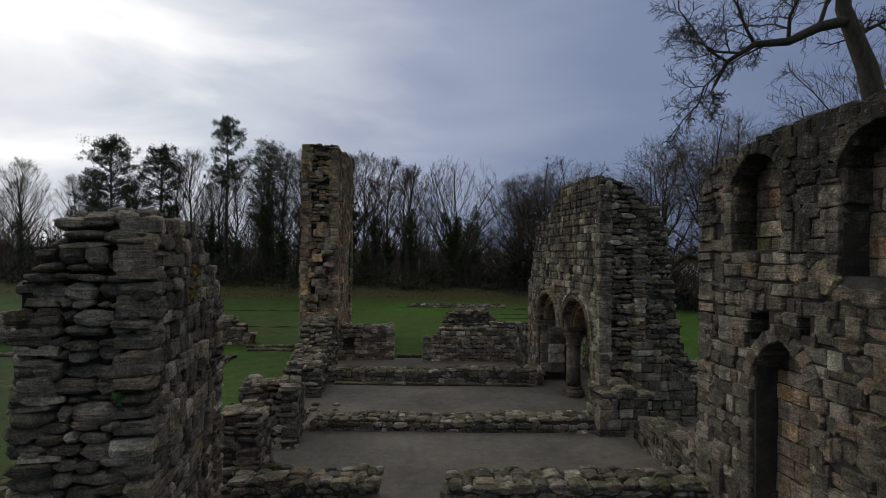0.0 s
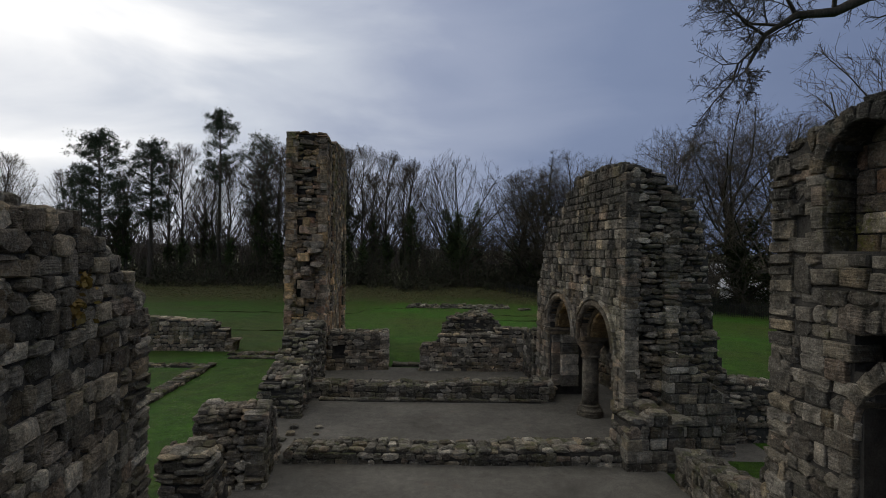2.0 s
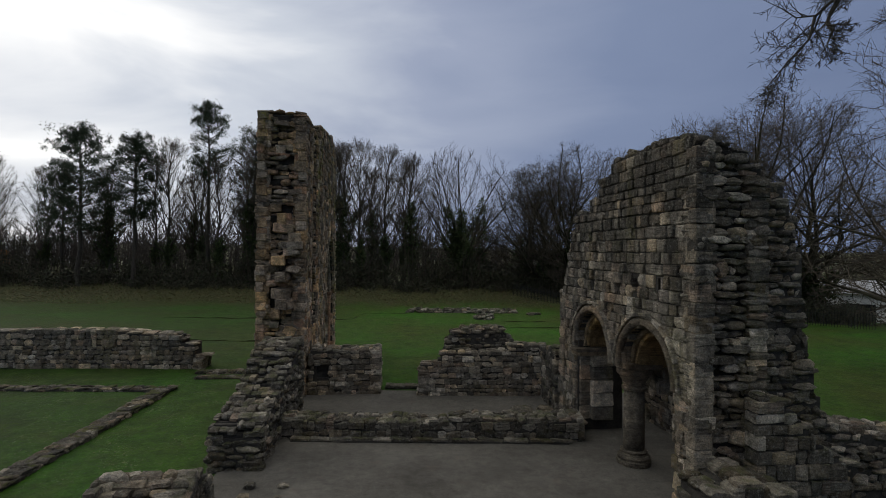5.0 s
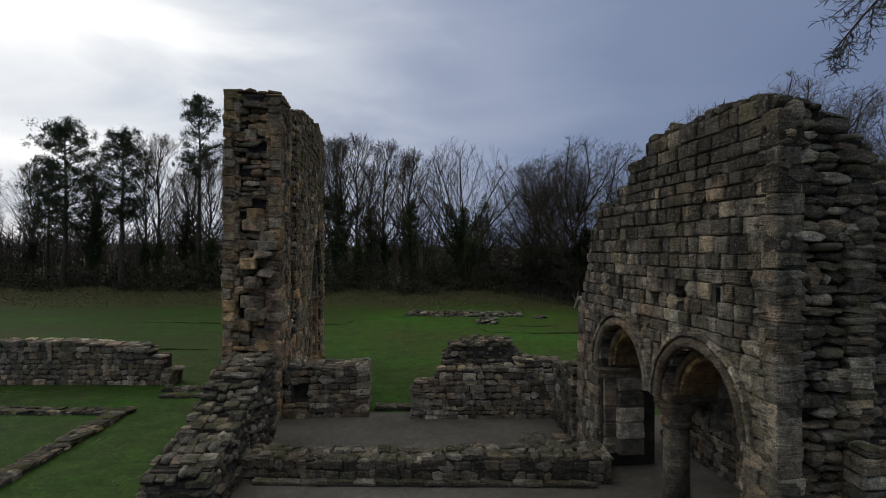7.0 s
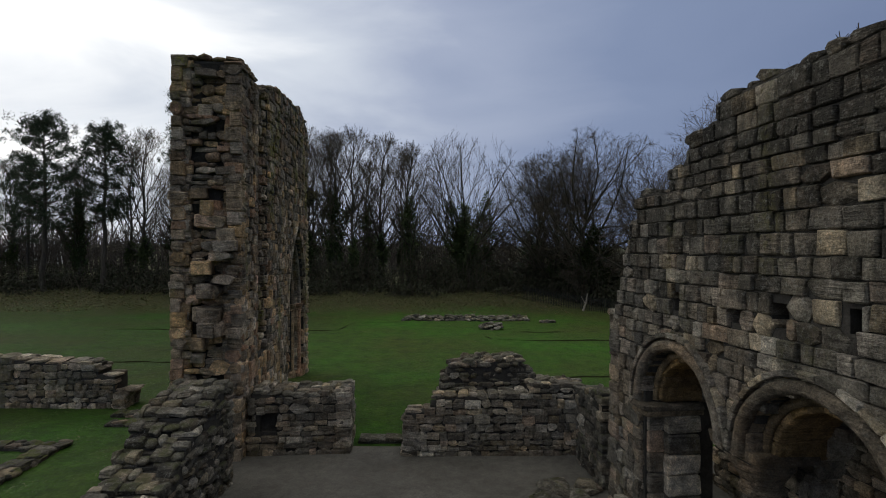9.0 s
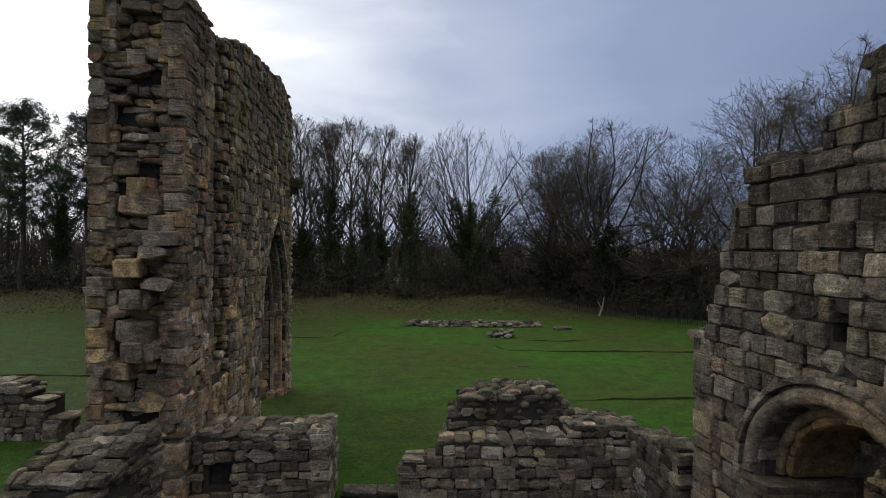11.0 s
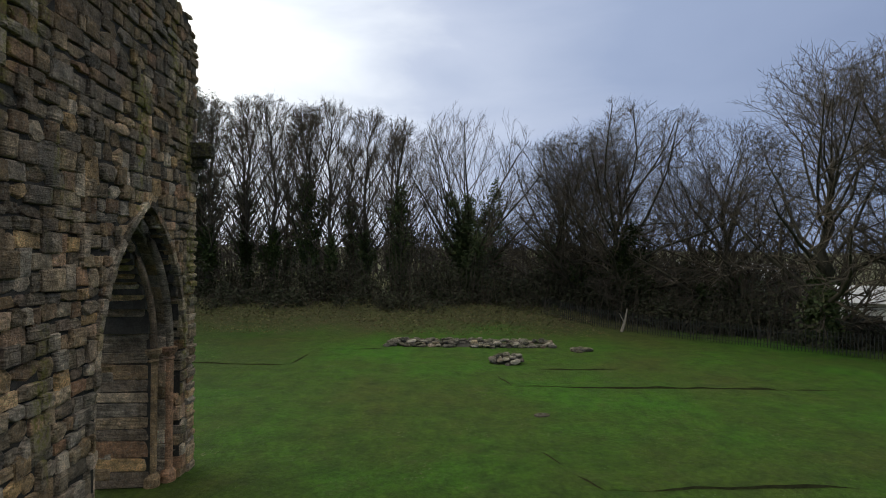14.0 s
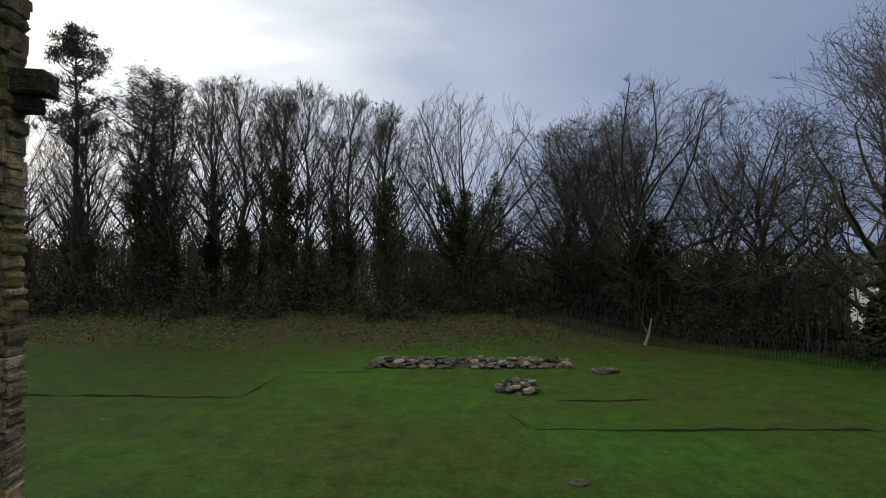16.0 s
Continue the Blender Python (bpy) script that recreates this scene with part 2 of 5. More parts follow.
# rough dead grass and leaf litter on the bank beyond the field
sep = m.n.new("ShaderNodeSeparateXYZ")
m.link(m.pos, sep.inputs[0])
edge = m.math("ADD", sep.outputs["Y"], m.math("MULTIPLY", m.noise(0.5, 5, 0.7), 7.0))
litter = m.ramp(m.noise(3.5, 7, 0.8), [(0.3, (0.03, 0.03, 0.013)), (0.45, (0.05, 0.06, 0.018)), (0.6, (0.085, 0.075, 0.034)), (0.72, (0.05, 0.08, 0.016)), (0.85, (0.09, 0.085, 0.04))])
far = m.ramp(m.math("MULTIPLY", m.math("SUBTRACT", edge, 50.0), 0.25), [(0.0, (0, 0, 0)), (1.0, (1, 1, 1))])
m.colour(m.mix(far, g1, litter))
m.bump(m.math("ADD", m.noise(45, 4, 0.8), m.math("MULTIPLY", m.noise(6, 4), 1.5)), 0.9, 0.06)
M_GRASS = m.m


def bark_material(name, lo, hi):
    m = Mat(name, 0.9)
    m.colour(m.ramp(m.noise(9, 5, 0.7, stretch=(1, 1, 0.25)), [(0.3, lo), (0.7, hi)]))
    m.bump(m.noise(18, 4, 0.7, stretch=(1, 1, 0.2)), 0.6, 0.03)
    return m.m


M_BARK = bark_material("bark", (0.03, 0.027, 0.022), (0.085, 0.073, 0.058))
M_TWIG = bark_material("twig_bark", (0.05, 0.042, 0.032), (0.12, 0.098, 0.072))
M_BARK_OLD = bark_material("old_bark", (0.03, 0.028, 0.02), (0.078, 0.07, 0.048))


def leaf_material(name, tones):
    m = Mat(name, 0.6)
    c = m.ramp(m.rnd(), [((i + 0.5) / len(tones), t) for i, t in enumerate(tones)])
    m.colour(m.mix(0.5, c, m.ramp(m.noise(3, 4), [(0.3, (0.6, 0.6, 0.6)), (0.7, (1.3, 1.3, 1.3))]), "MULTIPLY"))
    return m.m


M_IVY = leaf_material("ivy_leaf", [(0.03, 0.05, 0.014), (0.045, 0.07, 0.018), (0.025, 0.04, 0.014), (0.06, 0.075, 0.02)])
M_BLADE = leaf_material("grass_blade", [(0.06, 0.14, 0.016), (0.075, 0.15, 0.022), (0.05, 0.125, 0.013), (0.10, 0.145, 0.035), (0.11, 0.13, 0.042)])
M_NEEDLE = leaf_material("pine_needle", [(0.024, 0.038, 0.018), (0.034, 0.05, 0.023), (0.022, 0.036, 0.018)])
M_SCRUB = leaf_material("scrub", [(0.022, 0.028, 0.012), (0.04, 0.034, 0.02), (0.022, 0.021, 0.013), (0.035, 0.045, 0.016)])


def plain(name, c, rough=0.7, spread=0.3, scale=6.0, metal=0.0):
    m = Mat(name, rough)
    m.colour(m.ramp(m.noise(scale, 5, 0.65), [(0.3, tuple(v * (1 - spread) for v in c)), (0.7, tuple(v * (1 + spread) for v in c))]))
    m.b.inputs["Metallic"].default_value = metal
    m.bump(m.noise(scale * 4, 4), 0.3, 0.01)
    return m.m


# ---------------------------------------------------------------- building helpers


def mesh_object(name, verts, faces, mat, parent=None, smooth=False):
    me = bpy.data.meshes.new(name)
    me.from_pydata([tuple(v) for v in verts], [], [tuple(f) for f in faces])
    me.materials.append(mat)
    if smooth:
        me.polygons.foreach_set("use_smooth", [True] * len(me.polygons))
    me.update()
    ob = new(name, me)
    if parent:
        ob.parent = parent
    return ob


def part(name, bm, mat, parent=None, label="", smooth=False):
    me = bpy.data.meshes.new(name)
    bm.to_mesh(me)
    bm.free()
    me.materials.append(mat)
    if smooth:
        me.polygons.foreach_set("use_smooth", [True] * len(me.polygons))
    ob = new(name, me)
    if parent:
        ob.parent = parent
    if label:
        ob["label"] = label
    return ob


RNG = random.Random(7)


def hull_shape(points):
    """Vertices and triangles of a convex stone of unit size."""
    bm = bmesh.new()
    for p in points:
        bm.verts.new(p)
    res = bmesh.ops.convex_hull(bm, input=bm.verts)
    loose = [v for v in bm.verts if not v.link_faces]
    bmesh.ops.delete(bm, geom=loose, context="VERTS")
    bm.verts.index_update()
    out = [tuple(v.co) for v in bm.verts], [tuple(v.index for v in f.verts) for f in bm.faces]
    bm.free()
    return out


def block_shape(rng, bev, jit):
    """A squared block with chipped, rounded edges and a slightly bellied face."""
    pts = []
    for sx in (-1, 1):
        for sy in (-1, 1):
            for sz in (-1, 1):
                cx, cy, cz = (0.5 * s + rng.uniform(-jit, jit) for s in (sx, sy, sz))
                worn = rng.uniform(0.5, 1.8) * bev
                for k in range(3):
                    b = [rng.uniform(0.6, 1.3) * worn for _ in range(3)]
                    b[k] = rng.uniform(0, 0.3) * worn
                    pts.append((cx - sx * b[0], cy - sy * b[1], cz - sz * b[2]))
    for _ in range(3):
        pts.append((rng.uniform(-0.3, 0.3), -0.5 - rng.uniform(0.0, 0.6) * jit, rng.uniform(-0.3, 0.3)))
    return hull_shape(pts)


def slab_shape(rng):
    """A split stone of a rubble wall: an uneven many-cornered face, its edges worn back."""
    n = rng.choice((5, 6, 6, 7, 8))
    turn = rng.uniform(0, 6.28)
    ring = []
    for i in range(n):
        a = turn + 2 * math.pi * (i + rng.uniform(-0.28, 0.28)) / n
        c, q = math.cos(a), math.sin(a)
        k = rng.uniform(0.92, 1.06) / max(abs(c), abs(q)) * 0.3 + 0.24
        ring.append((c * k, q * k))
    lo, hi = [min(p[e] for p in ring) for e in (0, 1)], [max(p[e] for p in ring) for e in (0, 1)]
    ring = [((x - lo[0]) / (hi[0] - lo[0]) - 0.5, (z - lo[1]) / (hi[1] - lo[1]) - 0.5) for x, z in ring]
    pts = []
    sx, sz = rng.uniform(-0.05, 0.05), rng.uniform(-0.05, 0.05)
    for x, z in ring:
        f = rng.uniform(0.68, 0.9)
        pts.append((x * f + sx, -0.5 + rng.uniform(0.0, 0.07), z * f + sz))
        pts.append((x, -0.36 + rng.uniform(-0.05, 0.06), z))
        pts.append((x * 0.9, 0.5, z * 0.9))
    return hull_shape(pts)


def cobble_shape(rng):
    """A rounded field stone."""
    pts = []
    for i in range(24):
        z = 1 - 2 * (i + 0.5) / 24
        a = i * 2.39996 + rng.uniform(-0.3, 0.3)
        q = math.sqrt(1 - z * z)
        v = Vector((q * math.cos(a), q * math.sin(a), z))
        k = 0.5 / max(abs(v.x), abs(v.y), abs(v.z)) * 0.5 + 0.5 * 0.52
        pts.append(tuple(v * k * rng.uniform(0.9, 1.06)))
    return hull_shape(pts)


BLOCKS = [block_shape(RNG, 0.06, 0.032) for _ in range(16)]
SLABS = [slab_shape(RNG) for _ in range(26)]
COBBLES = [cobble_shape(RNG) for _ in range(16)]
SHARED = {}


def shared_mesh(kind, i, shape, mat):
    key = (kind, i, mat.name)
    if key not in SHARED:
        me = bpy.data.meshes.new(kind)
        me.from_pydata(shape[0], [], shape[1])
        me.polygons.foreach_set("use_smooth", [kind == "cobble"] * len(me.polygons))
        me.materials.append(mat)
        SHARED[key] = me
    return SHARED[key]


KINDS = {"block": BLOCKS, "slab": SLABS, "cobble": COBBLES}


class Masonry:
    """Gathers the stones of one ruined wall, then builds the ones next to the path as parts and joins the rest."""

    def __init__(self, owner, near, limit=300):
        self.owner, self.near, self.limit, self.stones = owner, Vector(near), limit, []

    def add(self, kind, mat, mtx):
        self.stones.append((kind, RNG.randrange(len(KINDS[kind])), mat, mtx))

    def build(self):
        order = sorted(self.stones, key=lambda s: (s[3].translation - self.near).length)
        for kind, i, mat, mtx in order[: self.limit]:
            ob = new("stone", shared_mesh(kind, i, KINDS[kind][i], mat))
            ob.parent = self.owner
            ob.matrix_basis = mtx
        rest = {}
        for kind, i, mat, mtx in order[self.limit:]:
            rest.setdefault((mat.name, kind == "cobble"), (mat, []))[1].append((KINDS[kind][i], mtx))
        for (_, soft), (mat, stones) in rest.items():
            verts, faces = [], []
            for (vs, fs), mtx in stones:
                k = len(verts)
                verts += [mtx @ Vector(v) for v in vs]
                faces += [tuple(a + k for a in f) for f in fs]
            ob = mesh_object("masonry", verts, faces, mat, self.owner, smooth=soft)
            tagged(ob, kind="stuff")


def axes(d, n, size, tilt=0.03):
    """A stone's matrix: d along the wall, n into it, z up, with a slight random turn."""
    r = Euler([RNG.uniform(-tilt, tilt) for _ in range(3)]).to_matrix()
    m3 = Matrix((d, n, Vector((0, 0, 1)))).transposed() @ r @ Matrix.Diagonal(size)
    return m3.to_4x4()


STYLE = {
    # course height, stone width, depth in the wall, proud, gap, tilt, kinds
    "ashlar": ((0.17, 0.27), (0.17, 0.40), 0.34, (-0.02, 0.022), 0.009, 0.022, ("block", "block", "block", "block", "block", "slab")),
    "worn": ((0.11, 0.24), (0.13, 0.38), 0.36, (-0.035, 0.03), 0.006, 0.045, ("block", "slab", "slab")),
    "rubble": ((0.075, 0.17), (0.12, 0.40), 0.42, (-0.06, 0.06), 0.0, 0.08, ("slab", "slab", "cobble")),
    "boulder": ((0.085, 0.18), (0.13, 0.42), 0.42, (-0.07, 0.08), 0.016, 0.09, ("slab", "slab", "cobble")),
    "weathered": ((0.15, 0.29), (0.15, 0.42), 0.40, (-0.035, 0.03), 0.006, 0.035, ("block", "block", "slab")),
    "mortared": ((0.10, 0.21), (0.12, 0.36), 0.36, (-0.005, 0.02), 0.004, 0.03, ("block", "slab")),
    "torn": ((0.10, 0.24), (0.14, 0.46), 0.44, (-0.16, 0.09), 0.0, 0.09, ("slab", "slab", "cobble", "block")),
    "cobble": ((0.10, 0.19), (0.12, 0.32), 0.36, (-0.05, 0.06), 0.0, 0.14, ("cobble", "slab")),
}


def lerp_profile(profile):
    us, zs = [p[0] for p in profile], [p[1] for p in profile]
    return lambda u: float(np.interp(u, us, zs))


class Wall:
    """A ruined wall along p0-p1 (the visible face), its body on the side of `into` (+1: left of the way, -1: right)."""

    def __init__(self, name, label, p0, p1, thick, into, profile, near, style="rubble", mat=None, holes=(), niches=(), niche_depth=0.5, base=-0.15, limit=300, step=0.12, category="ruined wall", droop=None):
        self.droop = lerp_profile(droop) if droop else (lambda t: 0.0)
        self.p0, self.p1 = Vector((*p0, 0)), Vector((*p1, 0))
        self.d = (self.p1 - self.p0).normalized()
        self.len = (self.p1 - self.p0).length
        self.n = Vector((-self.d.y, self.d.x, 0)) * into
        self.thick, self.top, self.base = thick, lerp_profile(profile), base
        self.holes, self.niches, self.nd, self.mat, self.style = holes, niches, niche_depth, mat or M_RUBBLE, style
        self.hollow = 0.14 if thick > 1.2 else 0.06
        self.core = self.make_core(name, min(step, 0.3))
        tagged(self.core, label, category, kind="structure")
        self.stones = Masonry(self.core, near, limit)

    def open_at(self, u, z, niches=True):
        return any(h(u, z) for h in self.holes) or (niches and any(h(u, z) for h in self.niches))

    def solid(self, u, z, niches=True):
        return 0 <= u <= self.len and self.base <= z <= self.top(u) and not self.open_at(u, z, niches)

    def spans(self, u, niches, low=0.0):
        out, lo, z = [], None, self.base
        top = self.top(u) - 0.05 - low
        while z < top:
            s = not self.open_at(u, z, niches)
            if s and lo is None:
                lo = z
            if not s and lo is not None:
                out.append((lo, z))
                lo = None
            z += 0.04
        if lo is not None:
            out.append((lo, top))
        return out

    def make_core(self, name, step):
        verts, faces = [], []
        ins = 0.055 if self.thick > 0.5 else 0.03
        count = max(2, int(self.len / step))
        layers = [(ins, self.thick - ins, True)] if not self.niches else [(ins, self.nd, True), (self.nd, self.thick - ins, False)]
        if self.droop(self.thick) > 0:
            cuts = [ins + (self.thick - 2 * ins) * i / 6 for i in range(7)]
            layers = [(a, b, a < self.nd - 0.01) for a, b in zip(cuts, cuts[1:])]
        for a, b, nich in layers:
            for i in range(count):
                u0, u1 = self.len * i / count, self.len * (i + 1) / count
                if i == 0:
                    u0 += max(ins, self.hollow)
                if i == count - 1:
                    u1 -= max(ins, self.hollow)
                for z0, z1 in self.spans((u0 + u1) / 2, nich, self.droop((a + b) / 2)):
                    k = len(verts)
                    for z in (z0, z1):
                        for u, t in ((u0, a), (u1, a), (u1, b), (u0, b)):
                            q = self.p0 + self.d * u + self.n * t
                            verts.append((q.x, q.y, z))
                    faces += [(k, k + 1, k + 2, k + 3), (k + 4, k + 5, k + 6, k + 7), (k, k + 1, k + 5, k + 4), (k + 1, k + 2, k + 6, k + 5), (k + 2, k + 3, k + 7, k + 6), (k + 3, k, k + 4, k + 7)]
        return mesh_object(name, verts, faces, M_MORTAR)

    def lay(self, origin, d, n, length, inside, top, style, mat, skip=0.0):
        """Courses of stones over one face."""
        (h0, h1), (w0, w1), dep, (q0, q1), gap, tilt, kinds = STYLE[style]
        z = 0.0 if self.base > -0.5 else self.base
        z -= 0.05
        while z < top:
            h = RNG.uniform(h0, h1)
            u = -RNG.uniform(0, 0.05)
            while u < length - 0.04:
                w = RNG.uniform(w0, w1) * (0.75 + 0.5 * RNG.random())
                if length - (u + w) < w0 * 0.7:
                    w = length - u + RNG.uniform(-0.02, 0.03)
                for _ in range(3):
                    uc, zc = u + w / 2, z + h / 2
                    ok = all(inside(uc + a * w, zc + b * h) for a, b in ((0, 0), (-0.3, -0.25), (0.3, -0.25), (-0.3, 0.25), (0.3, 0.25)))
                    if ok or w < 0.14:
                        break
                    w *= 0.5
                if ok and RNG.random() >= skip:
                    hh = h * (RNG.uniform(0.94, 1.02) if style == "ashlar" else RNG.uniform(0.8, 1.16))
                    if style != "ashlar" and RNG.random() < 0.07:
                        hh *= 1.6
                    kind = RNG.choice(kinds)
                    grow_by = 1.0 if kind == "block" else 1.14
                    mtx = axes(d, n, ((w - gap) * grow_by, dep, (hh - gap) * grow_by), tilt)
                    mtx.translation = origin + d * uc + n * (dep / 2 - RNG.uniform(q0, q1)) + Vector((0, 0, zc + (RNG.uniform(-0.01, 0.01) if style == "ashlar" else RNG.uniform(-0.12, 0.12) * h)))
                    self.stones.add(kind, mat, mtx)
                u += w
            z += h

    def front(self, style=None, mat=None, skip=0.0):
        self.lay(self.p0, self.d, self.n, self.len, self.solid, max(self.top(self.len * i / 40) for i in range(41)), style or self.style, mat or self.mat, skip)
        return self

    def rear(self, style=None, mat=None):
        o = self.p1 + self.n * self.thick
        self.lay(o, -self.d, -self.n, self.len, lambda u, z: self.solid(self.len - u, z + self.droop(self.thick), False), max(self.top(self.len * i / 40) for i in range(41)), style or self.style, mat or self.mat)
        return self

    def end(self, which, style=None, mat=None, top=None):
        """The face across the wall's start (0) or finish (1)."""
        u = 0.02 if which == 0 else self.len - 0.02
        tp = self.top(u) if top is None else top
        if which == 0:
            o, d, n = self.p0 + self.n * self.thick, -self.n, self.d
        else:
            o, d, n = self.p1.copy(), self.n, -self.d
        self.lay(o, d, n, self.thick, lambda w, z: -0.1 <= w <= self.thick + 0.1 and self.base <= z <= tp - self.droop((self.thick - w) if which == 0 else w) and not self.open_at(u, z, False), tp, style or self.style, mat or self.mat)
        return self

    def crown(self, mat=None, size=(0.16, 0.38), high=(0.07, 0.17), kinds=("slab", "cobble", "slab"), lift=0.0, density=1.0):
        """Loose and bedded stones along the broken top."""
        u = 0.05
        while u < self.len - 0.05:
            w = RNG.uniform(*size)
            t = RNG.uniform(0, 0.06)
            while t < self.thick - 0.06:
                dp = RNG.uniform(*size) * 0.8
                dp = min(dp, self.thick - t)
                uc = u + w / 2 + RNG.uniform(-0.05, 0.05)
                if RNG.random() < density:
                    h = RNG.uniform(*high)
                    mtx = axes(self.d, self.n, (w * 1.02, dp * 1.02, h), 0.13)
                    zt = self.top(min(max(uc, 0), self.len)) - self.droop(t + dp / 2)
                    mtx.translation = self.p0 + self.d * uc + self.n * (t + dp / 2) + Vector((0, 0, zt - 0.05 + h * 0.25 + lift))
                    self.stones.add(RNG.choice(kinds), mat or self.mat, mtx)
                t += dp
            u += w
        return self

    def at(self, u, t, z):
        return self.p0 + self.d * u + self.n * t + Vector((0, 0, z))

    def arch_ring(self, uc, zs, r, rise, count, ring, t0, t1, mat, pointed=False, keep=None):
        """Wedge stones round an arch, running from depth t0 to t1 into the wall."""
        for i in range(count):
            a = math.pi * (i + 0.5) / count
            if keep and not keep(a):
                continue
            if pointed:
                # two arcs struck from the far springing points
                f = (i + 0.5) / count
                R = (rise * rise + r * r) / (2 * r)
                amax = math.atan2(rise, R - r) if R > r else math.pi / 2
                s, th = (1, f * 2 * amax) if f < 0.5 else (-1, (1 - f) * 2 * amax)
                cu = uc - s * (R - r)
                pu, pz = cu + s * (R + ring / 2) * math.cos(th), zs + (R + ring / 2) * math.sin(th)
                du, dz = s * math.cos(th), math.sin(th)
                wid = 2 * amax * (R + ring / 2) / count
            else:
                du, dz = math.cos(a), math.sin(a) * rise / r
                q = math.hypot(du, dz)
                pu, pz = uc + (r + ring / 2) * math.cos(a), zs + (rise + ring / 2) * math.sin(a)
                du, dz = du / q, dz / q
                wid = math.pi * (r + ring / 2) / count
            out = self.d * du + Vector((0, 0, dz))
            side = self.n.cross(out)
            m3 = Matrix((side, self.n, out)).transposed() @ Euler([RNG.uniform(-0.02, 0.02) for _ in range(3)]).to_matrix() @ Matrix.Diagonal((wid * 1.0, t1 - t0, ring * RNG.uniform(0.94, 1.05)))
            mtx = m3.to_4x4()
            mtx.translation = self.at(pu, (t0 + t1) / 2 + RNG.uniform(-0.012, 0.012), pz)
            self.stones.add("block", mat, mtx)

    def jamb(self, u, z0, z1, w, t0, t1, mat, sign):
        """Quoins up the side of an opening."""
        z = z0
        while z < z1 - 0.05:
            h = min(RNG.uniform(0.2, 0.34), z1 - z)
            ww = w * RNG.uniform(0.8, 1.35)
            mtx = axes(self.d, self.n, (ww, t1 - t0, h - 0.012), 0.01)
            mtx.translation = self.at(u + sign * ww / 2, (t0 + t1) / 2, z + h / 2)
            self.stones.add("block", mat, mtx)
            z += h

    def done(self):
        self.stones.build()
        return self.core


def round_hole(uc, zs, r, rise=None, bottom=-1.0):
    rise = rise or r
    return lambda u, z: abs(u - uc) < r and bottom <= z < zs + rise * math.sqrt(max(0.0, 1 - ((u - uc) / r) ** 2))


def pointed_hole(uc, zs, r, rise, bottom=-1.0):
    R = (rise * rise + r * r) / (2 * r)

    def f(u, z):
        x = abs(u - uc)
        return x < r and bottom <= z < zs + math.sqrt(max(0.0, R * R - (x + R - r) ** 2))
    return f


def box_hole(u0, u1, z0, z1):
    return lambda u, z: u0 < u < u1 and z0 < z < z1


# ---------------------------------------------------------------- ground


def smooth(a, b, x):
    t = min(1.0, max(0.0, (x - a) / (b - a)))
    return t * t * (3 - 2 * t)


def ground_z(x, y):
    beyond = (x - 14.6) * 0.742 + (y - 43.4) * 0.67
    bank = 1.15 * smooth(47.0, 56.0, y) * (1 - smooth(4, 16, x))
    fall = -3.2 * smooth(3.0, 45.0, beyond) * smooth(4, 20, x)
    lumps = 0.05 * noise.noise(Vector((x * 0.21, y * 0.21, 3.1))) + 0.02 * noise.noise(Vector((x * 0.9, y * 0.9, 7.7)))
    inside = 1 - (smooth(-6.5, -5.3, x) * (1 - smooth(5.0, 6.5, x)) * (1 - smooth(22.5, 24.0, y)))
    hills = 16.0 * smooth(700, 1900, y + 0.5 * abs(x)) * (0.7 + 0.6 * noise.noise(Vector((x * 0.0011, y * 0.0007, 0.5))))
    return bank + fall + lumps * inside - 0.012 + hills


def spread(lo, hi, step, far):
    xs = list(np.arange(lo, hi + 0.001, step))
    k = step
    a, b = lo, hi
    while b < far:
        k *= 1.28
        a, b = a - k, b + k
        xs = [a] + xs + [b]
    return xs


gx, gy = spread(-32, 32, 0.8, 3200), spread(-6, 66, 0.8, 3200)
mesh_verts = [(x, y, ground_z(x, y)) for y in gy for x in gx]
nx = len(gx)
mesh_faces = [(j * nx + i, j * nx + i + 1, (j + 1) * nx + i + 1, (j + 1) * nx + i) for j in range(len(gy) - 1) for i in range(nx - 1)]
ground = mesh_object("ground", mesh_verts, mesh_faces, M_GRASS, smooth=True)
tagged(ground, "damp green mown grass with a rough littered bank", "grass", kind="structure")

# gravel floor of the roofless rooms, with a ragged edge to the turf
bm = bmesh.new()
fx = np.arange(-4.6, 7.61, 0.4)
fy = np.arange(-9.0, 22.41, 0.4)
grid = {}
for j, y in enumerate(fy):
    for i, x in enumerate(fx):
        grid[i, j] = bm.verts.new((x, y, 0.022 + 0.014 * noise.noise(Vector((x * 0.7, y * 0.7, 1.3)))))
for j in range(len(fy) - 1):
    for i in range(len(fx) - 1):
        x, y = fx[i] + 0.2, fy[j] + 0.2
        if x > 4.7 and y < 13.6:
            continue
        bm.faces.new((grid[i, j], grid[i + 1, j], grid[i + 1, j + 1], grid[i, j + 1]))
bmesh.ops.delete(bm, geom=[v for v in bm.verts if not v.link_faces], context="VERTS")
floor = part("floor", bm, M_GRAVEL, smooth=True)
tagged(floor, "grey compacted gravel floor, dusty and uneven", "floor", kind="structure")

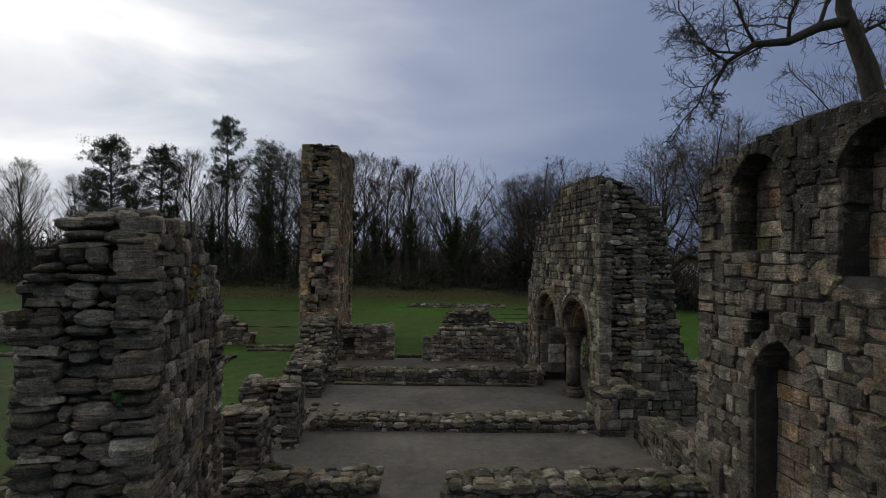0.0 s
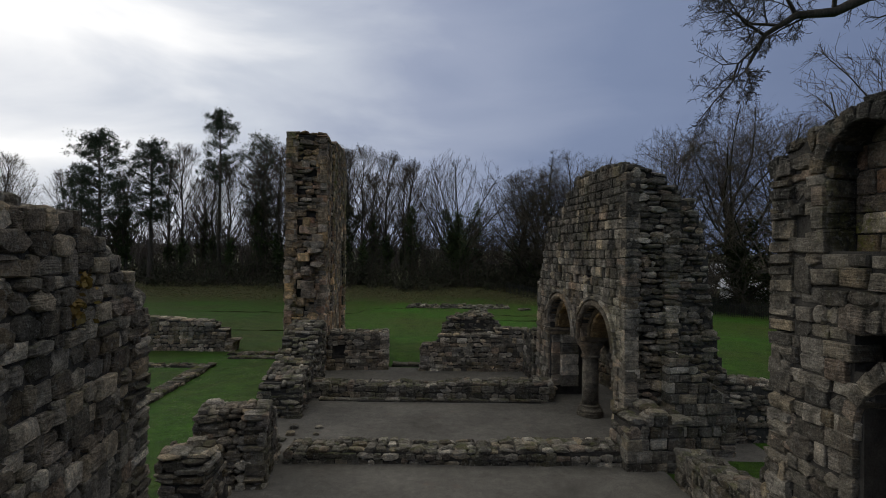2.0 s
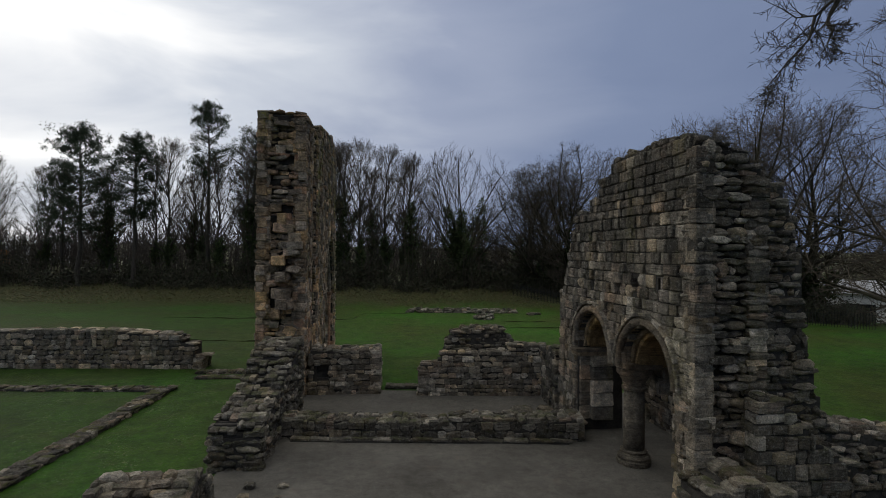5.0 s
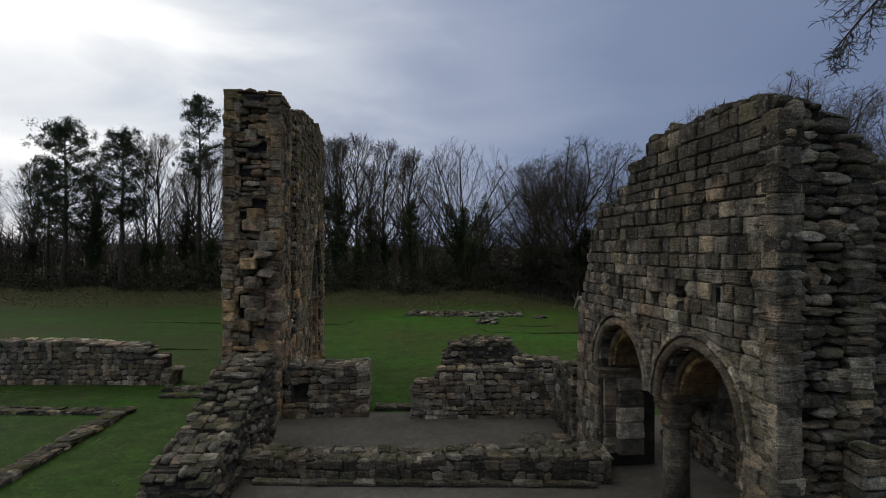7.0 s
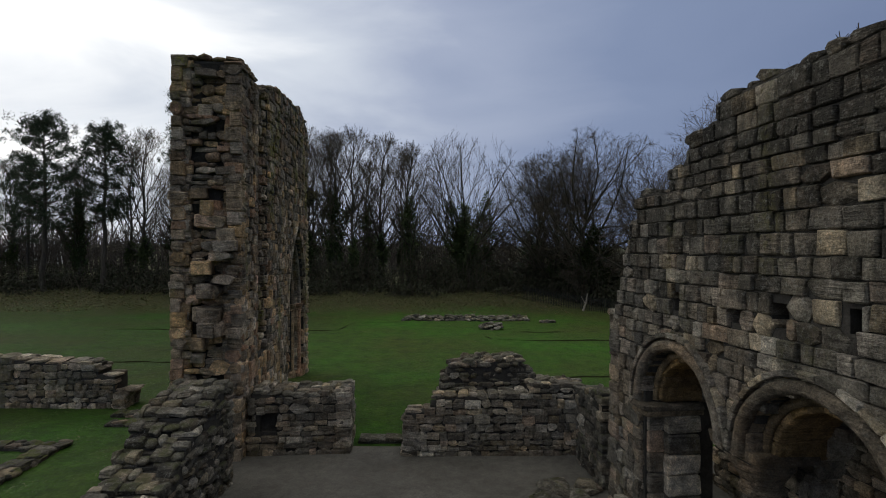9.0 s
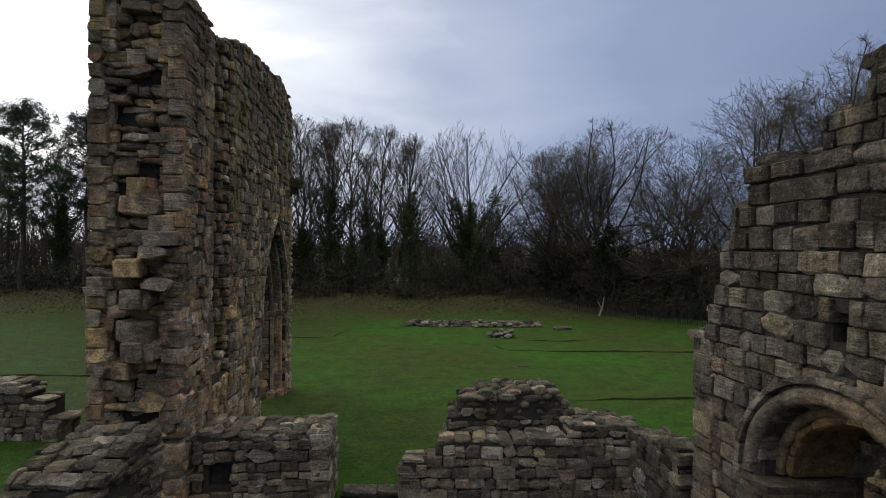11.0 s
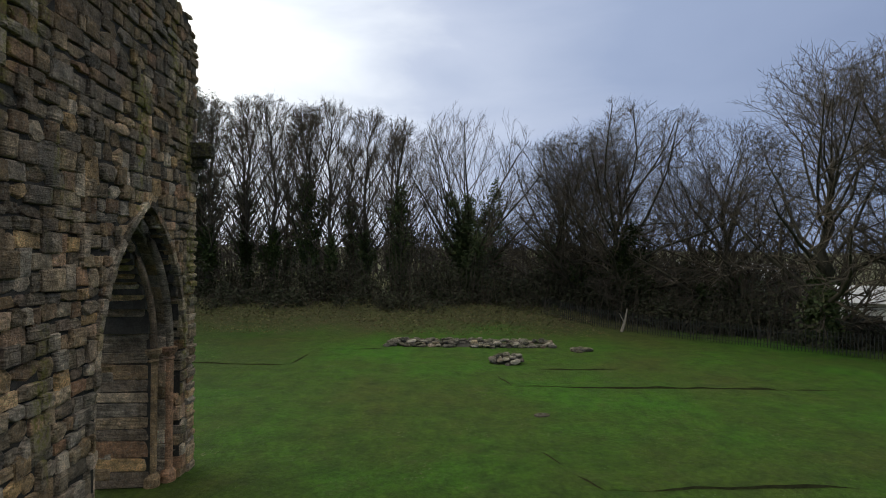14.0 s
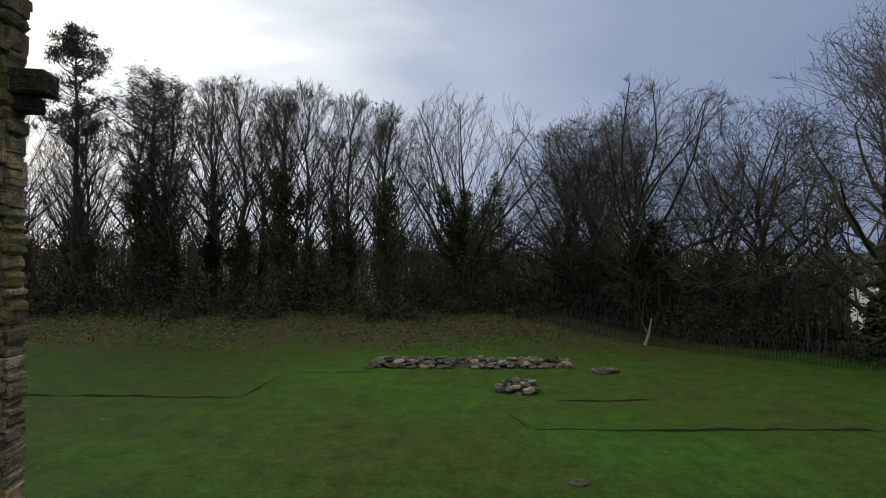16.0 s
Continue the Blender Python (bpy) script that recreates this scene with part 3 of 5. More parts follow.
# ---------------------------------------------------------------- the ruin: walls beside the start
w = Wall("wall_refectory_west", "thick broken wall end of coursed rubble, grey and lichened", (-3.05, 5.4), (-3.62, 8.5), 1.32, 1,
         [(0, 4.72), (0.5, 4.84), (1.3, 4.78), (1.8, 4.65), (2.3, 4.4), (2.7, 4.15), (3.15, 3.85)], (-3.0, 5.5, 3.5), "rubble", M_RUBBLE, limit=300, droop=[(0, 0.15), (0.3, 0), (0.8, 0.05), (1.05, 0.4), (1.32, 0.95)])
w.front("worn").end(0, "boulder").end(1, "rubble").rear("rubble").crown(size=(0.18, 0.4), high=(0.08, 0.2)).done()

nich = [round_hole(4.69, 5.45, 0.49, None, 4.5), round_hole(2.72, 5.4, 0.55, None, 4.2), pointed_hole(4.22, 2.5, 0.55, 0.78, 0.5),
        box_hole(4.42, 4.86, 3.2, 3.68), box_hole(5.72, 5.92, 3.42, 3.62), box_hole(3.7, 3.95, 3.4, 3.62)]
w = Wall("wall_refectory_east", "tall ashlar wall with blind arched window and niche, dark crusted", (5.07, 3.0), (4.35, 9.0), 1.2, -1,
         [(0, 6.35), (2.6, 6.28), (3.8, 6.22), (4.7, 6.16), (5.2, 6.06), (5.5, 5.94), (5.75, 5.85), (6.04, 5.65)], (4.3, 8.6, 3.5), "worn", M_DARK, niches=nich, niche_depth=0.42, limit=300)
w.front("weathered", skip=0.02).end(0, "worn").end(1, "worn").rear("worn").crown(size=(0.18, 0.42))
w.arch_ring(4.69, 5.45, 0.49, 0.49, 11, 0.2, -0.03, 0.42, M_DARK)
w.arch_ring(2.72, 5.4, 0.55, 0.55, 11, 0.2, -0.03, 0.42, M_DARK)
w.arch_ring(4.22, 2.5, 0.55, 0.78, 12, 0.2, -0.03, 0.42, M_DARK, pointed=True)
for u0, z0, z1, r in ((4.69, 4.5, 5.45, 0.49), (2.72, 4.2, 5.4, 0.55), (4.22, 0.5, 2.5, 0.55)):
    w.jamb(u0 - r, z0, z1, 0.22, -0.02, 0.42, M_DARK, -1)
    w.jamb(u0 + r, z0, z1, 0.22, -0.02, 0.42, M_DARK, 1)
    # the blind back of the recess
    z = z0
    while z < z1 + r * 0.7:
        h = RNG.uniform(0.2, 0.3)
        u = u0 - r
        while u < u0 + r - 0.05:
            ww = min(RNG.uniform(0.25, 0.5), u0 + r - u)
            if z + h / 2 < z1 or abs(u + ww / 2 - u0) < math.sqrt(max(0.01, r * r - (z + h / 2 - z1) ** 2)):
                mtx = axes(w.d, w.n, (ww - 0.012, 0.2, h - 0.012), 0.015)
                mtx.translation = w.at(u + ww / 2, 0.42 + 0.07 + RNG.uniform(-0.015, 0.015), z + h / 2)
                w.stones.add("block", M_WARM, mtx)
            u += ww
        z += h
w.done()

# ---------------------------------------------------------------- low cross walls of the rooms
w = Wall("wall_low_first", "knee-high rubble wall stub with mossy top", (-3.7, 8.75), (-1.15, 8.8), 0.75, 1, [(0, 0.55), (1.9, 0.5), (2.3, 0.6), (2.55, 0.55)], (-2, 9, 0.5), "rubble", M_LOW, limit=150)
w.front().end(1).crown().done()
w = Wall("wall_low_second", "knee-high rubble wall across the room, mossy", (0.0, 8.8), (4.45, 8.75), 0.8, 1, [(0, 0.42), (0.6, 0.5), (2.5, 0.55), (4.45, 0.6)], (2, 9, 0.5), "rubble", M_LOW, limit=220)
w.front().end(0).crown().done()
w = Wall("wall_low_third", "low dry-laid rubble wall crossing the gravel floor", (-3.3, 12.95), (3.9, 13.0), 0.75, 1,
         [(0, 0.3), (2, 0.32), (3.5, 0.27), (5.2, 0.36), (7.2, 0.38)], (0, 13, 0.4), "rubble", M_LOW, limit=300)
w.front("worn").rear().crown(size=(0.14, 0.36), high=(0.06, 0.13)).done()
w = Wall("wall_low_fourth", "low coursed stone wall with a stepped plinth", (-4.0, 17.7), (3.35, 17.75), 0.75, 1,
         [(0, 0.5), (1, 0.45), (4.1, 0.43), (4.3, 0.55), (6.5, 0.5), (7.3, 0.6)], (0, 18, 0.4), "worn", M_LOW, limit=300)
w.front("worn").rear().crown(size=(0.14, 0.36), high=(0.06, 0.15)).done()
w = Wall("plinth_low_fourth", "flat stone plinth course at a low wall's foot", (-3.7, 17.5), (3.0, 17.55), 0.2, 1, [(0, 0.1), (6.7, 0.12)], (0, 17.5, 0.1), "worn", M_LOW, limit=60, category="plinth")
w.crown(size=(0.3, 0.6), high=(0.05, 0.08), kinds=("block",)).done()

# ---------------------------------------------------------------- rubble wall on the west side, rising to the tower
w = Wall("wall_stub_west_a", "waist-high lump of bedded rubble", (-3.35, 9.5), (-3.4, 10.6), 0.7, 1, [(0, 1.5), (0.5, 1.55), (0.8, 1.2), (1.1, 0.5)], (-3.4, 9.7, 1), "rubble", M_RUBBLE, limit=120)
w.front().end(0).crown().done()
w = Wall("wall_stub_west_b", "broken corner of rubble masonry, pale stones", (-3.25, 11.75), (-3.5, 13.4), 1.25, 1, [(0, 1.45), (0.5, 1.5), (1.1, 1.3), (1.4, 0.8), (1.65, 0.4)], (-3.4, 11.8, 1), "cobble", M_RUBBLE, limit=220)
w.front("worn").end(0).crown().end(1).rear().done()
w = Wall("wall_cloister", "stepped rubble wall with exposed core rising to a squared end", (-3.75, 15.9), (-4.1, 20.3), 1.1, 1,
         [(0, 0.6), (0.3, 0.95), (1.2, 1.05), (1.9, 1.2), (2.5, 1.5), (3.0, 1.8), (3.5, 1.93), (4.4, 2.0)], (-4.0, 17, 1), "cobble", M_LOW, limit=300)
w.front("rubble").end(0).rear("cobble").crown(size=(0.14, 0.36), high=(0.08, 0.2)).end(1).done()

# ---------------------------------------------------------------- tower-like remnant of the transept wall, with pointed doorway
UC, ZS = 6.43, 2.6
w = Wall("wall_transept", "tall remnant of sandstone wall with a pointed doorway", (-4.35, 21.35), (-5.25, 29.85), 1.5, 1,
         [(0, 8.65), (0.25, 8.85), (1.1, 8.8), (1.3, 8.6), (1.35, 8.5), (2.6, 8.9), (2.7, 9.0), (4.5, 9.35), (7.5, 9.5), (8.2, 9.4), (8.54, 8.9)], (-4.6, 23.5, 4), "worn", M_WARM,
         holes=[pointed_hole(UC, ZS, 1.0, 2.0)], niches=[box_hole(1.3, 2.45, 2.0, 9.6), pointed_hole(UC, ZS, 1.5, 2.72)], niche_depth=0.4, limit=300)
w.front("weathered").end(0, "torn", M_WARM).rear("weathered").end(1, "worn").crown(size=(0.2, 0.5))
w.arch_ring(UC, ZS, 1.27, 2.4, 22, 0.27, 0.22, 0.5, M_WARM, pointed=True)
w.arch_ring(UC, ZS, 1.0, 2.0, 20, 0.27, 0.45, 1.5, M_WARM, pointed=True)
w.arch_ring(UC, ZS, 1.52, 2.72, 26, 0.12, -0.05, 0.12, M_WARM, pointed=True)
for s in (-1, 1):
    w.jamb(UC + s * 1.0, 0, ZS, 0.27, 0.45, 1.5, M_WARM, s)
    w.jamb(UC + s * 1.27, 0, ZS, 0.24, 0.22, 0.5, M_WARM, s)
w.jamb(1.31, 0.0, 8.6, 0.3, -0.02, 0.42, M_WARM, -1)
# dressed corners of the narrow face
for tc, full in ((0.15, 0.3), (1.36, 0.26)):
    z = 0.0
    while z < 8.6:
        h = RNG.uniform(0.18, 0.34)
        wd = full * RNG.uniform(0.75, 1.35)
        if RNG.random() > 0.06:
            mtx = axes(w.n, -w.d, (wd, 0.42, h - 0.008), 0.02)
            mtx.translation = w.at(0.16 - RNG.uniform(0.0, 0.035), tc + (wd - full) / 2 * (1 if tc < 0.7 else -1), z + h / 2)
            w.stones.add(RNG.choice(("block", "block", "slab")), M_WARM, mtx)
        z += h
# broken stones of the recess, stepping out again towards the doorway
z = 2.0
while z < 8.75:
    h = RNG.uniform(0.15, 0.3)
    u = 1.22
    while u < 2.68:
        ww = RNG.uniform(0.16, 0.38)
        mtx = axes(w.d, w.n, (ww - 0.008, 0.4, h - 0.008), 0.05)
        back = float(np.interp(u + ww / 2, [1.2, 1.7, 2.3, 2.6], [0.36, 0.34, 0.06, 0.0])) + RNG.uniform(-0.06, 0.05)
        mtx.translation = w.at(u + ww / 2, back + 0.2, z + h / 2)
        w.stones.add(RNG.choice(("block", "slab")), M_WARM, mtx)
        u += ww
    z += h
# scar of a torn-off buttress down the narrow face
z = 1.9
while z < 5.4:
    h = RNG.uniform(0.16, 0.34)
    for _ in range(2):
        tt = RNG.uniform(0.3, 0.85)
        mtx = axes(w.n, -w.d, (RNG.uniform(0.25, 0.5), 0.5, h), 0.09)
        out = RNG.choice((-0.05, 0.08, 0.16, 0.26, 0.3)) * (1.0 if z < 4.6 else 0.5)
        mtx.translation = w.at(0.25 - out, tt, z + h / 2)
        w.stones.add(RNG.choice(("slab", "block")), M_WARM, mtx)
    z += h * 0.95
for (u, t, z, sx, sy, sz) in ((8.35, -0.15, 6.65, 0.32, 0.55, 0.3), (8.4, -0.05, 6.4, 0.26, 0.4, 0.2)):
    mtx = axes(w.d, w.n, (sx, sy, sz), 0.02)
    mtx.translation = w.at(u, t, z)
    w.stones.add("block", M_ASHLAR, mtx)
transept = w
w.done()

# stub and broken wall closing the last room
w = Wall("wall_south_west", "chest-high ashlar stub with rubble core on top", (-4.3, 21.55), (-2.05, 21.75), 1.1, 1, [(0, 1.45), (1.2, 1.35), (2.25, 1.4)], (-3, 21.6, 1), "worn", M_ASHLAR, limit=220,
         niches=[box_hole(0.2, 0.62, 0.5, 0.95)], niche_depth=0.2)
w.front("mortared").end(1, "ashlar").rear().crown().done()
w = Wall("wall_south_east", "low ashlar wall face with darker mortared rubble behind", (-0.85, 21.6), (3.05, 21.75), 0.55, 1, [(0, 1.0), (0.6, 1.05), (0.75, 1.35), (2.7, 1.4), (3.0, 1.65), (3.9, 1.6)], (1, 21.6, 1), "worn", M_ASHLAR, limit=260)
w.front("mortared").end(0, "ashlar").crown().done()
w = Wall("wall_south_core", "heap-topped mortared rubble core of a wall", (-0.1, 22.1), (3.2, 22.3), 0.8, 1, [(0, 1.2), (0.25, 1.75), (0.5, 2.0), (1.9, 2.08), (2.15, 1.8), (2.3, 1.5), (3.3, 1.45)], (1, 22, 1.5), "rubble", M_RUBBLE, limit=220)
w.front().end(0).rear().crown(size=(0.14, 0.32)).done()
w = Wall("wall_south_return", "low rubble wall returning along the room", (3.1, 20.1), (2.95, 21.6), 0.6, -1, [(0, 1.9), (0.5, 1.75), (1.5, 1.6)], (3.0, 21, 1), "worn", M_LOW, limit=120)
w.front().crown().done()
w = Wall("threshold", "worn stone threshold slabs in the doorway gap", (-2.05, 22.4), (-0.85, 22.45), 0.35, 1, [(0, 0.1), (1.2, 0.1)], (-1.5, 22.4, 0), "worn", M_LOW, limit=20, category="threshold")
w.crown(size=(0.5, 0.8), high=(0.07, 0.1), kinds=("block",)).done()

# ---------------------------------------------------------------- arcade wall with two round arches
A1, A2, CU, AS, AR = 4.04, 1.60, 2.83, 2.17, 0.97
putlog = [box_hole(u - 0.11, u + 0.11, z - 0.13, z + 0.13) for u, z in ((1.15, 3.95), (2.05, 3.9), (2.75, 3.85), (4.0, 3.85))]
w = Wall("wall_arcade", "ashlar-faced arcade wall with rubble core and two round arches", (4.05, 13.7), (3.18, 19.8), 1.3, -1,
         [(0, 6.35), (0.3, 6.52), (0.7, 6.58), (2.4, 6.62), (3.1, 6.55), (3.14, 6.3), (3.75, 6.2), (3.8, 5.95), (4.2, 5.8), (4.25, 5.55), (4.85, 5.6), (5.2, 5.55), (5.25, 5.1), (5.45, 5.05), (5.5, 4.65), (5.7, 4.6), (5.75, 4.1), (5.85, 3.8), (6.0, 3.6), (6.2, 3.45)],
         (3.9, 15.5, 3.5), "ashlar", M_ASHLAR, holes=[round_hole(A1, AS, AR), round_hole(A2, AS, AR), box_hole(CU - 0.35, CU + 0.35, -1, 2.07)], niches=putlog, niche_depth=0.35, limit=300, droop=[(0, 0), (0.5, 0.02), (0.9, 0.22), (1.3, 0.55)])
w.front("ashlar").end(0, "boulder", M_RUBBLE).end(1, "worn").crown(size=(0.18, 0.4)).rear("worn")
w.jamb(-0.03, 0.9, 6.3, 0.26, -0.015, 0.3, M_ASHLAR, 1)
for uc in (A1, A2):
    w.arch_ring(uc, AS, AR, AR, 13, 0.2, 0.02, 0.4, M_ARCH)
    w.arch_ring(uc, AS, AR - 0.2, AR - 0.2, 11, 0.2, 0.26, 0.95, M_OCHRE)
    w.arch_ring(uc, AS, AR + 0.19, AR + 0.19, 15, 0.07, -0.07, 0.15, M_ASHLAR)
w.jamb(A2 - AR, 0, AS, 0.3, 0.0, 1.2, M_ASHLAR, -1)
w.jamb(A1 + AR, 0, AS, 0.3, 0.0, 1.2, M_ASHLAR, 1)
w.jamb(A2 - AR, 0, AS, 0.17, 0.28, 0.95, M_ASHLAR, 1)
for z, hw, hh in ((2.15, 0.48, 0.14), (2.32, 0.34, 0.24)):
    mtx = axes(w.d, w.n, (hw * 2, 0.85, hh), 0.0)
    mtx.translation = w.at(CU, 0.44, z + 0.04)
    w.stones.add("block", M_ARCH, mtx)
# respond of squared blocks under a moulded impost
z = 0.3
while z < 1.94:
    h = RNG.uniform(0.24, 0.36)
    for t0, t1, sink in ((0.08, 0.36, 0.0), (0.34, 0.9, 0.16)):
        mtx = axes(w.d, w.n, (0.34, t1 - t0, h - 0.01), 0.01)
        mtx.translation = w.at(A1 + AR + 0.05 - sink, (t0 + t1) / 2, z + h / 2)
        w.stones.add("block", M_ASHLAR, mtx)
    z += h
for z, out in ((2.0, 0.03), (2.09, 0.08)):
    mtx = axes(w.d, w.n, (0.5 + out, 0.95 + out, 0.1), 0.0)
    mtx.translation = w.at(A1 + AR - 0.02, 0.46, z)
    w.stones.add("block", M_ARCH, mtx)
arcade = w
w.done()
# roll mouldings round both arches
for uc in (A1, A2):
    for r, t, rad in ((AR + 0.08, 0.0, 0.085), (AR - 0.06, 0.24, 0.06)):
        bm = bmesh.new()
        rings = []
        for i in range(25):
            a = math.pi * i / 24
            q = rad * (1 + 0.06 * math.sin(i * 5.1))
            rings.append([bm.verts.new(w.at(uc + (r + q * math.cos(b)) * math.cos(a), t + q * math.sin(b), AS + (r + q * math.cos(b)) * math.sin(a))) for b in [k * math.pi / 4 for k in range(8)]])
        for a, b in zip(rings, rings[1:]):
            for k in range(8):
                bm.faces.new((a[k], a[(k + 1) % 8], b[(k + 1) % 8], b[k]))
        part("arch_moulding", bm, M_ARCH, w.core, "worn roll moulding of the arch", smooth=True)


def lathe(profile, n=24):
    bm = bmesh.new()
    rings = []
    for r, z in profile:
        rings.append([bm.verts.new((r * math.cos(2 * math.pi * i / n), r * math.sin(2 * math.pi * i / n), z)) for i in range(n)])
    for a, b in zip(rings, rings[1:]):
        for i in range(n):
            bm.faces.new((a[i], a[(i + 1) % n], b[(i + 1) % n], b[i]))
    bm.faces.new(rings[-1])
    bm.faces.new(rings[0][::-1])
    return bm


def stone_column(place):
    col = new("stone_column")
    col.location = place
    part("base", lathe([(0.36, -0.05), (0.36, 0.12), (0.33, 0.14), (0.35, 0.19), (0.30, 0.24), (0.27, 0.27), (0.29, 0.31), (0.24, 0.34)]), M_COL, col, smooth=False)
    part("shaft", lathe([(0.225, 0.33), (0.22, 0.9), (0.215, 1.62)]), M_COL, col, smooth=True)
    part("capital", lathe([(0.24, 1.60), (0.26, 1.63), (0.26, 1.67), (0.23, 1.70), (0.25, 1.8), (0.33, 1.93), (0.37, 1.97), (0.37, 2.07), (0.34, 2.10), (0.34, 2.17)]), M_ARCH, col)
    return tagged(col, "round sandstone column with moulded capital and base", "column", "arcade columns")


stone_column(arcade.at(CU, 0.45, 0))

w = Wall("plinth_arcade", "squared stone plinth of the arcade respond", (3.1, 18.35), (3.55, 18.4), 0.9, 1, [(0, 0.32), (0.45, 0.3)], (3.2, 18.3, 0.2), "ashlar", M_ASHLAR, limit=30, category="plinth")
w.front().end(0).crown(kinds=("block",), size=(0.3, 0.5), high=(0.06, 0.1)).done()
w = Wall("wall_chapter_back", "dark coursed wall behind the arcade", (6.05, 15.75), (5.35, 20.4), 0.8, -1, [(0, 1.6), (0.8, 2.3), (1.6, 2.7), (2.5, 2.9), (4.7, 2.6)], (6, 17, 1.5), "worn", M_ASHLAR, limit=200)
w.end(0).front().crown().done()
w = Wall("wall_chapter_return", "ragged return wall stepping down to a low wall", (5.3, 14.3), (10.5, 14.8), 0.9, 1,
         [(0, 5.9), (0.55, 5.75), (0.75, 5.3), (0.9, 4.9), (1.0, 3.2), (1.35, 1.8), (1.6, 1.5), (3.0, 1.3), (5.07, 1.15)], (6, 14.5, 2.5), "worn", M_RUBBLE, limit=280)
w.front("rubble").crown().end(1).done()
w = Wall("plinth_buttress", "big squared blocks of a buttress base", (3.8, 12.75), (5.0, 12.85), 0.9, 1, [(0, 0.95), (0.5, 1.15), (0.8, 1.2), (1.2, 1.0)], (4.2, 12.8, 0.6), "ashlar", M_LOW, limit=90, category="buttress base")
w.front("ashlar").end(0, "ashlar").end(1).crown(size=(0.3, 0.5), high=(0.1, 0.2)).done()
w = Wall("plinth_buttress_east", "squared plinth blocks below a rubble wall end", (4.95, 13.5), (6.5, 13.65), 0.9, 1, [(0, 2.3), (0.5, 2.2), (1.0, 1.6), (1.55, 1.2)], (5.2, 13.5, 1), "ashlar", M_LOW, limit=90, category="plinth")
w.front("ashlar").end(1).crown().done()
w = Wall("wall_low_east", "short broken wall of squared stones beside the room", (4.45, 9.0), (4.6, 12.3), 0.6, -1, [(0, 2.2), (0.35, 1.6), (0.7, 1.05), (1.4, 0.85), (2.6, 0.7), (3.3, 0.6)], (4.5, 10.5, 0.6), "worn", M_LOW, limit=160)
w.front().end(1).crown().done()

# ---------------------------------------------------------------- field walls, kerbs and heaps
w = Wall("wall_cloister_far", "long low grey wall in the grass with a stepped broken end", (-30.0, 24.6), (-9.2, 25.0), 0.75, 1,
         [(0, 1.35), (12, 1.4), (17, 1.45), (19.8, 1.3), (20.0, 1.0), (20.4, 0.95), (20.5, 0.55), (20.8, 0.5)], (-10, 24.9, 1), "worn", M_ASHLAR, limit=300)
w.front("worn").end(1).crown(size=(0.25, 0.6), high=(0.06, 0.12)).done()


def kerb(name, p0, p1, width, high, limit=60, mat=M_KERB, label="sunken line of mossy foundation stones in grass"):
    w = Wall(name, label, p0, p1, width, 1, [(0, high), (20, high)], (*p0, 0), "rubble", mat, limit=limit, step=0.4, category="foundation")
    w.front().rear().crown(size=(0.2, 0.5), high=(0.05, 0.1)).done()


kerb("kerb_cloister_a", (-7.6, 7.0), (-8.75, 21.9), 0.55, 0.10, 200)
kerb("kerb_cloister_b", (-24.0, 21.5), (-8.8, 21.8), 0.5, 0.08, 120)
# dark green-brown that paints the shadow line along the lawn steps
M_LIP_SHADE = plain("lip_shade", (0.038, 0.042, 0.016), 0.95, 0.5, 9.0)


def turf_edge(p0, p1, high, back):
    """A low step in the lawn over buried footings: a lip painted dark as its shadow line, the turf falling away behind
    it.
    """
    a, b = Vector((*p0, 0)), Vector((*p1, 0))
    d = (b - a).normalized()
    n = Vector((-d.y, d.x, 0))
    steps = max(4, int((b - a).length / 0.22))
    lip, top, lf, tf = [], [], [], []
    for i in range(steps + 1):
        p = a.lerp(b, i / steps)
        wob = 0.10 * noise.noise(Vector((p.x * 1.1, p.y * 1.1, 4.2))) + RNG.uniform(-0.02, 0.02)
        z = ground_z(p.x, p.y)
        h = high * max(0.12, 0.55 + 1.1 * noise.noise(Vector((p.x * 0.9, p.y * 0.9, 9.0)))) * min(1, 4 * i / steps + 0.1, 4 * (steps - i) / steps + 0.1)
        f = p + n * wob
        lip += [(f.x, f.y, z - 0.05), (f.x + n.x * 0.03, f.y + n.y * 0.03, z + h)]
        g, k = f + n * 0.03, f + n * back
        top += [(g.x, g.y, z + h + 0.004), ((g.x + k.x) / 2, (g.y + k.y) / 2, z + h * 0.75), (k.x, k.y, ground_z(k.x, k.y) - 0.03)]
    for i in range(steps):
        lf.append((2 * i, 2 * i + 2, 2 * i + 3, 2 * i + 1))
        tf += [(3 * i, 3 * i + 3, 3 * i + 4, 3 * i + 1), (3 * i + 1, 3 * i + 4, 3 * i + 5, 3 * i + 2)]
    ob = mesh_object("turf_edge", top, tf, M_GRASS, smooth=True)
    mesh_object("soil_lip", lip, lf, M_LIP_SHADE, ob)
    tagged(ob, "low grassy step in the lawn over buried footings", "turf edge", kind="structure")


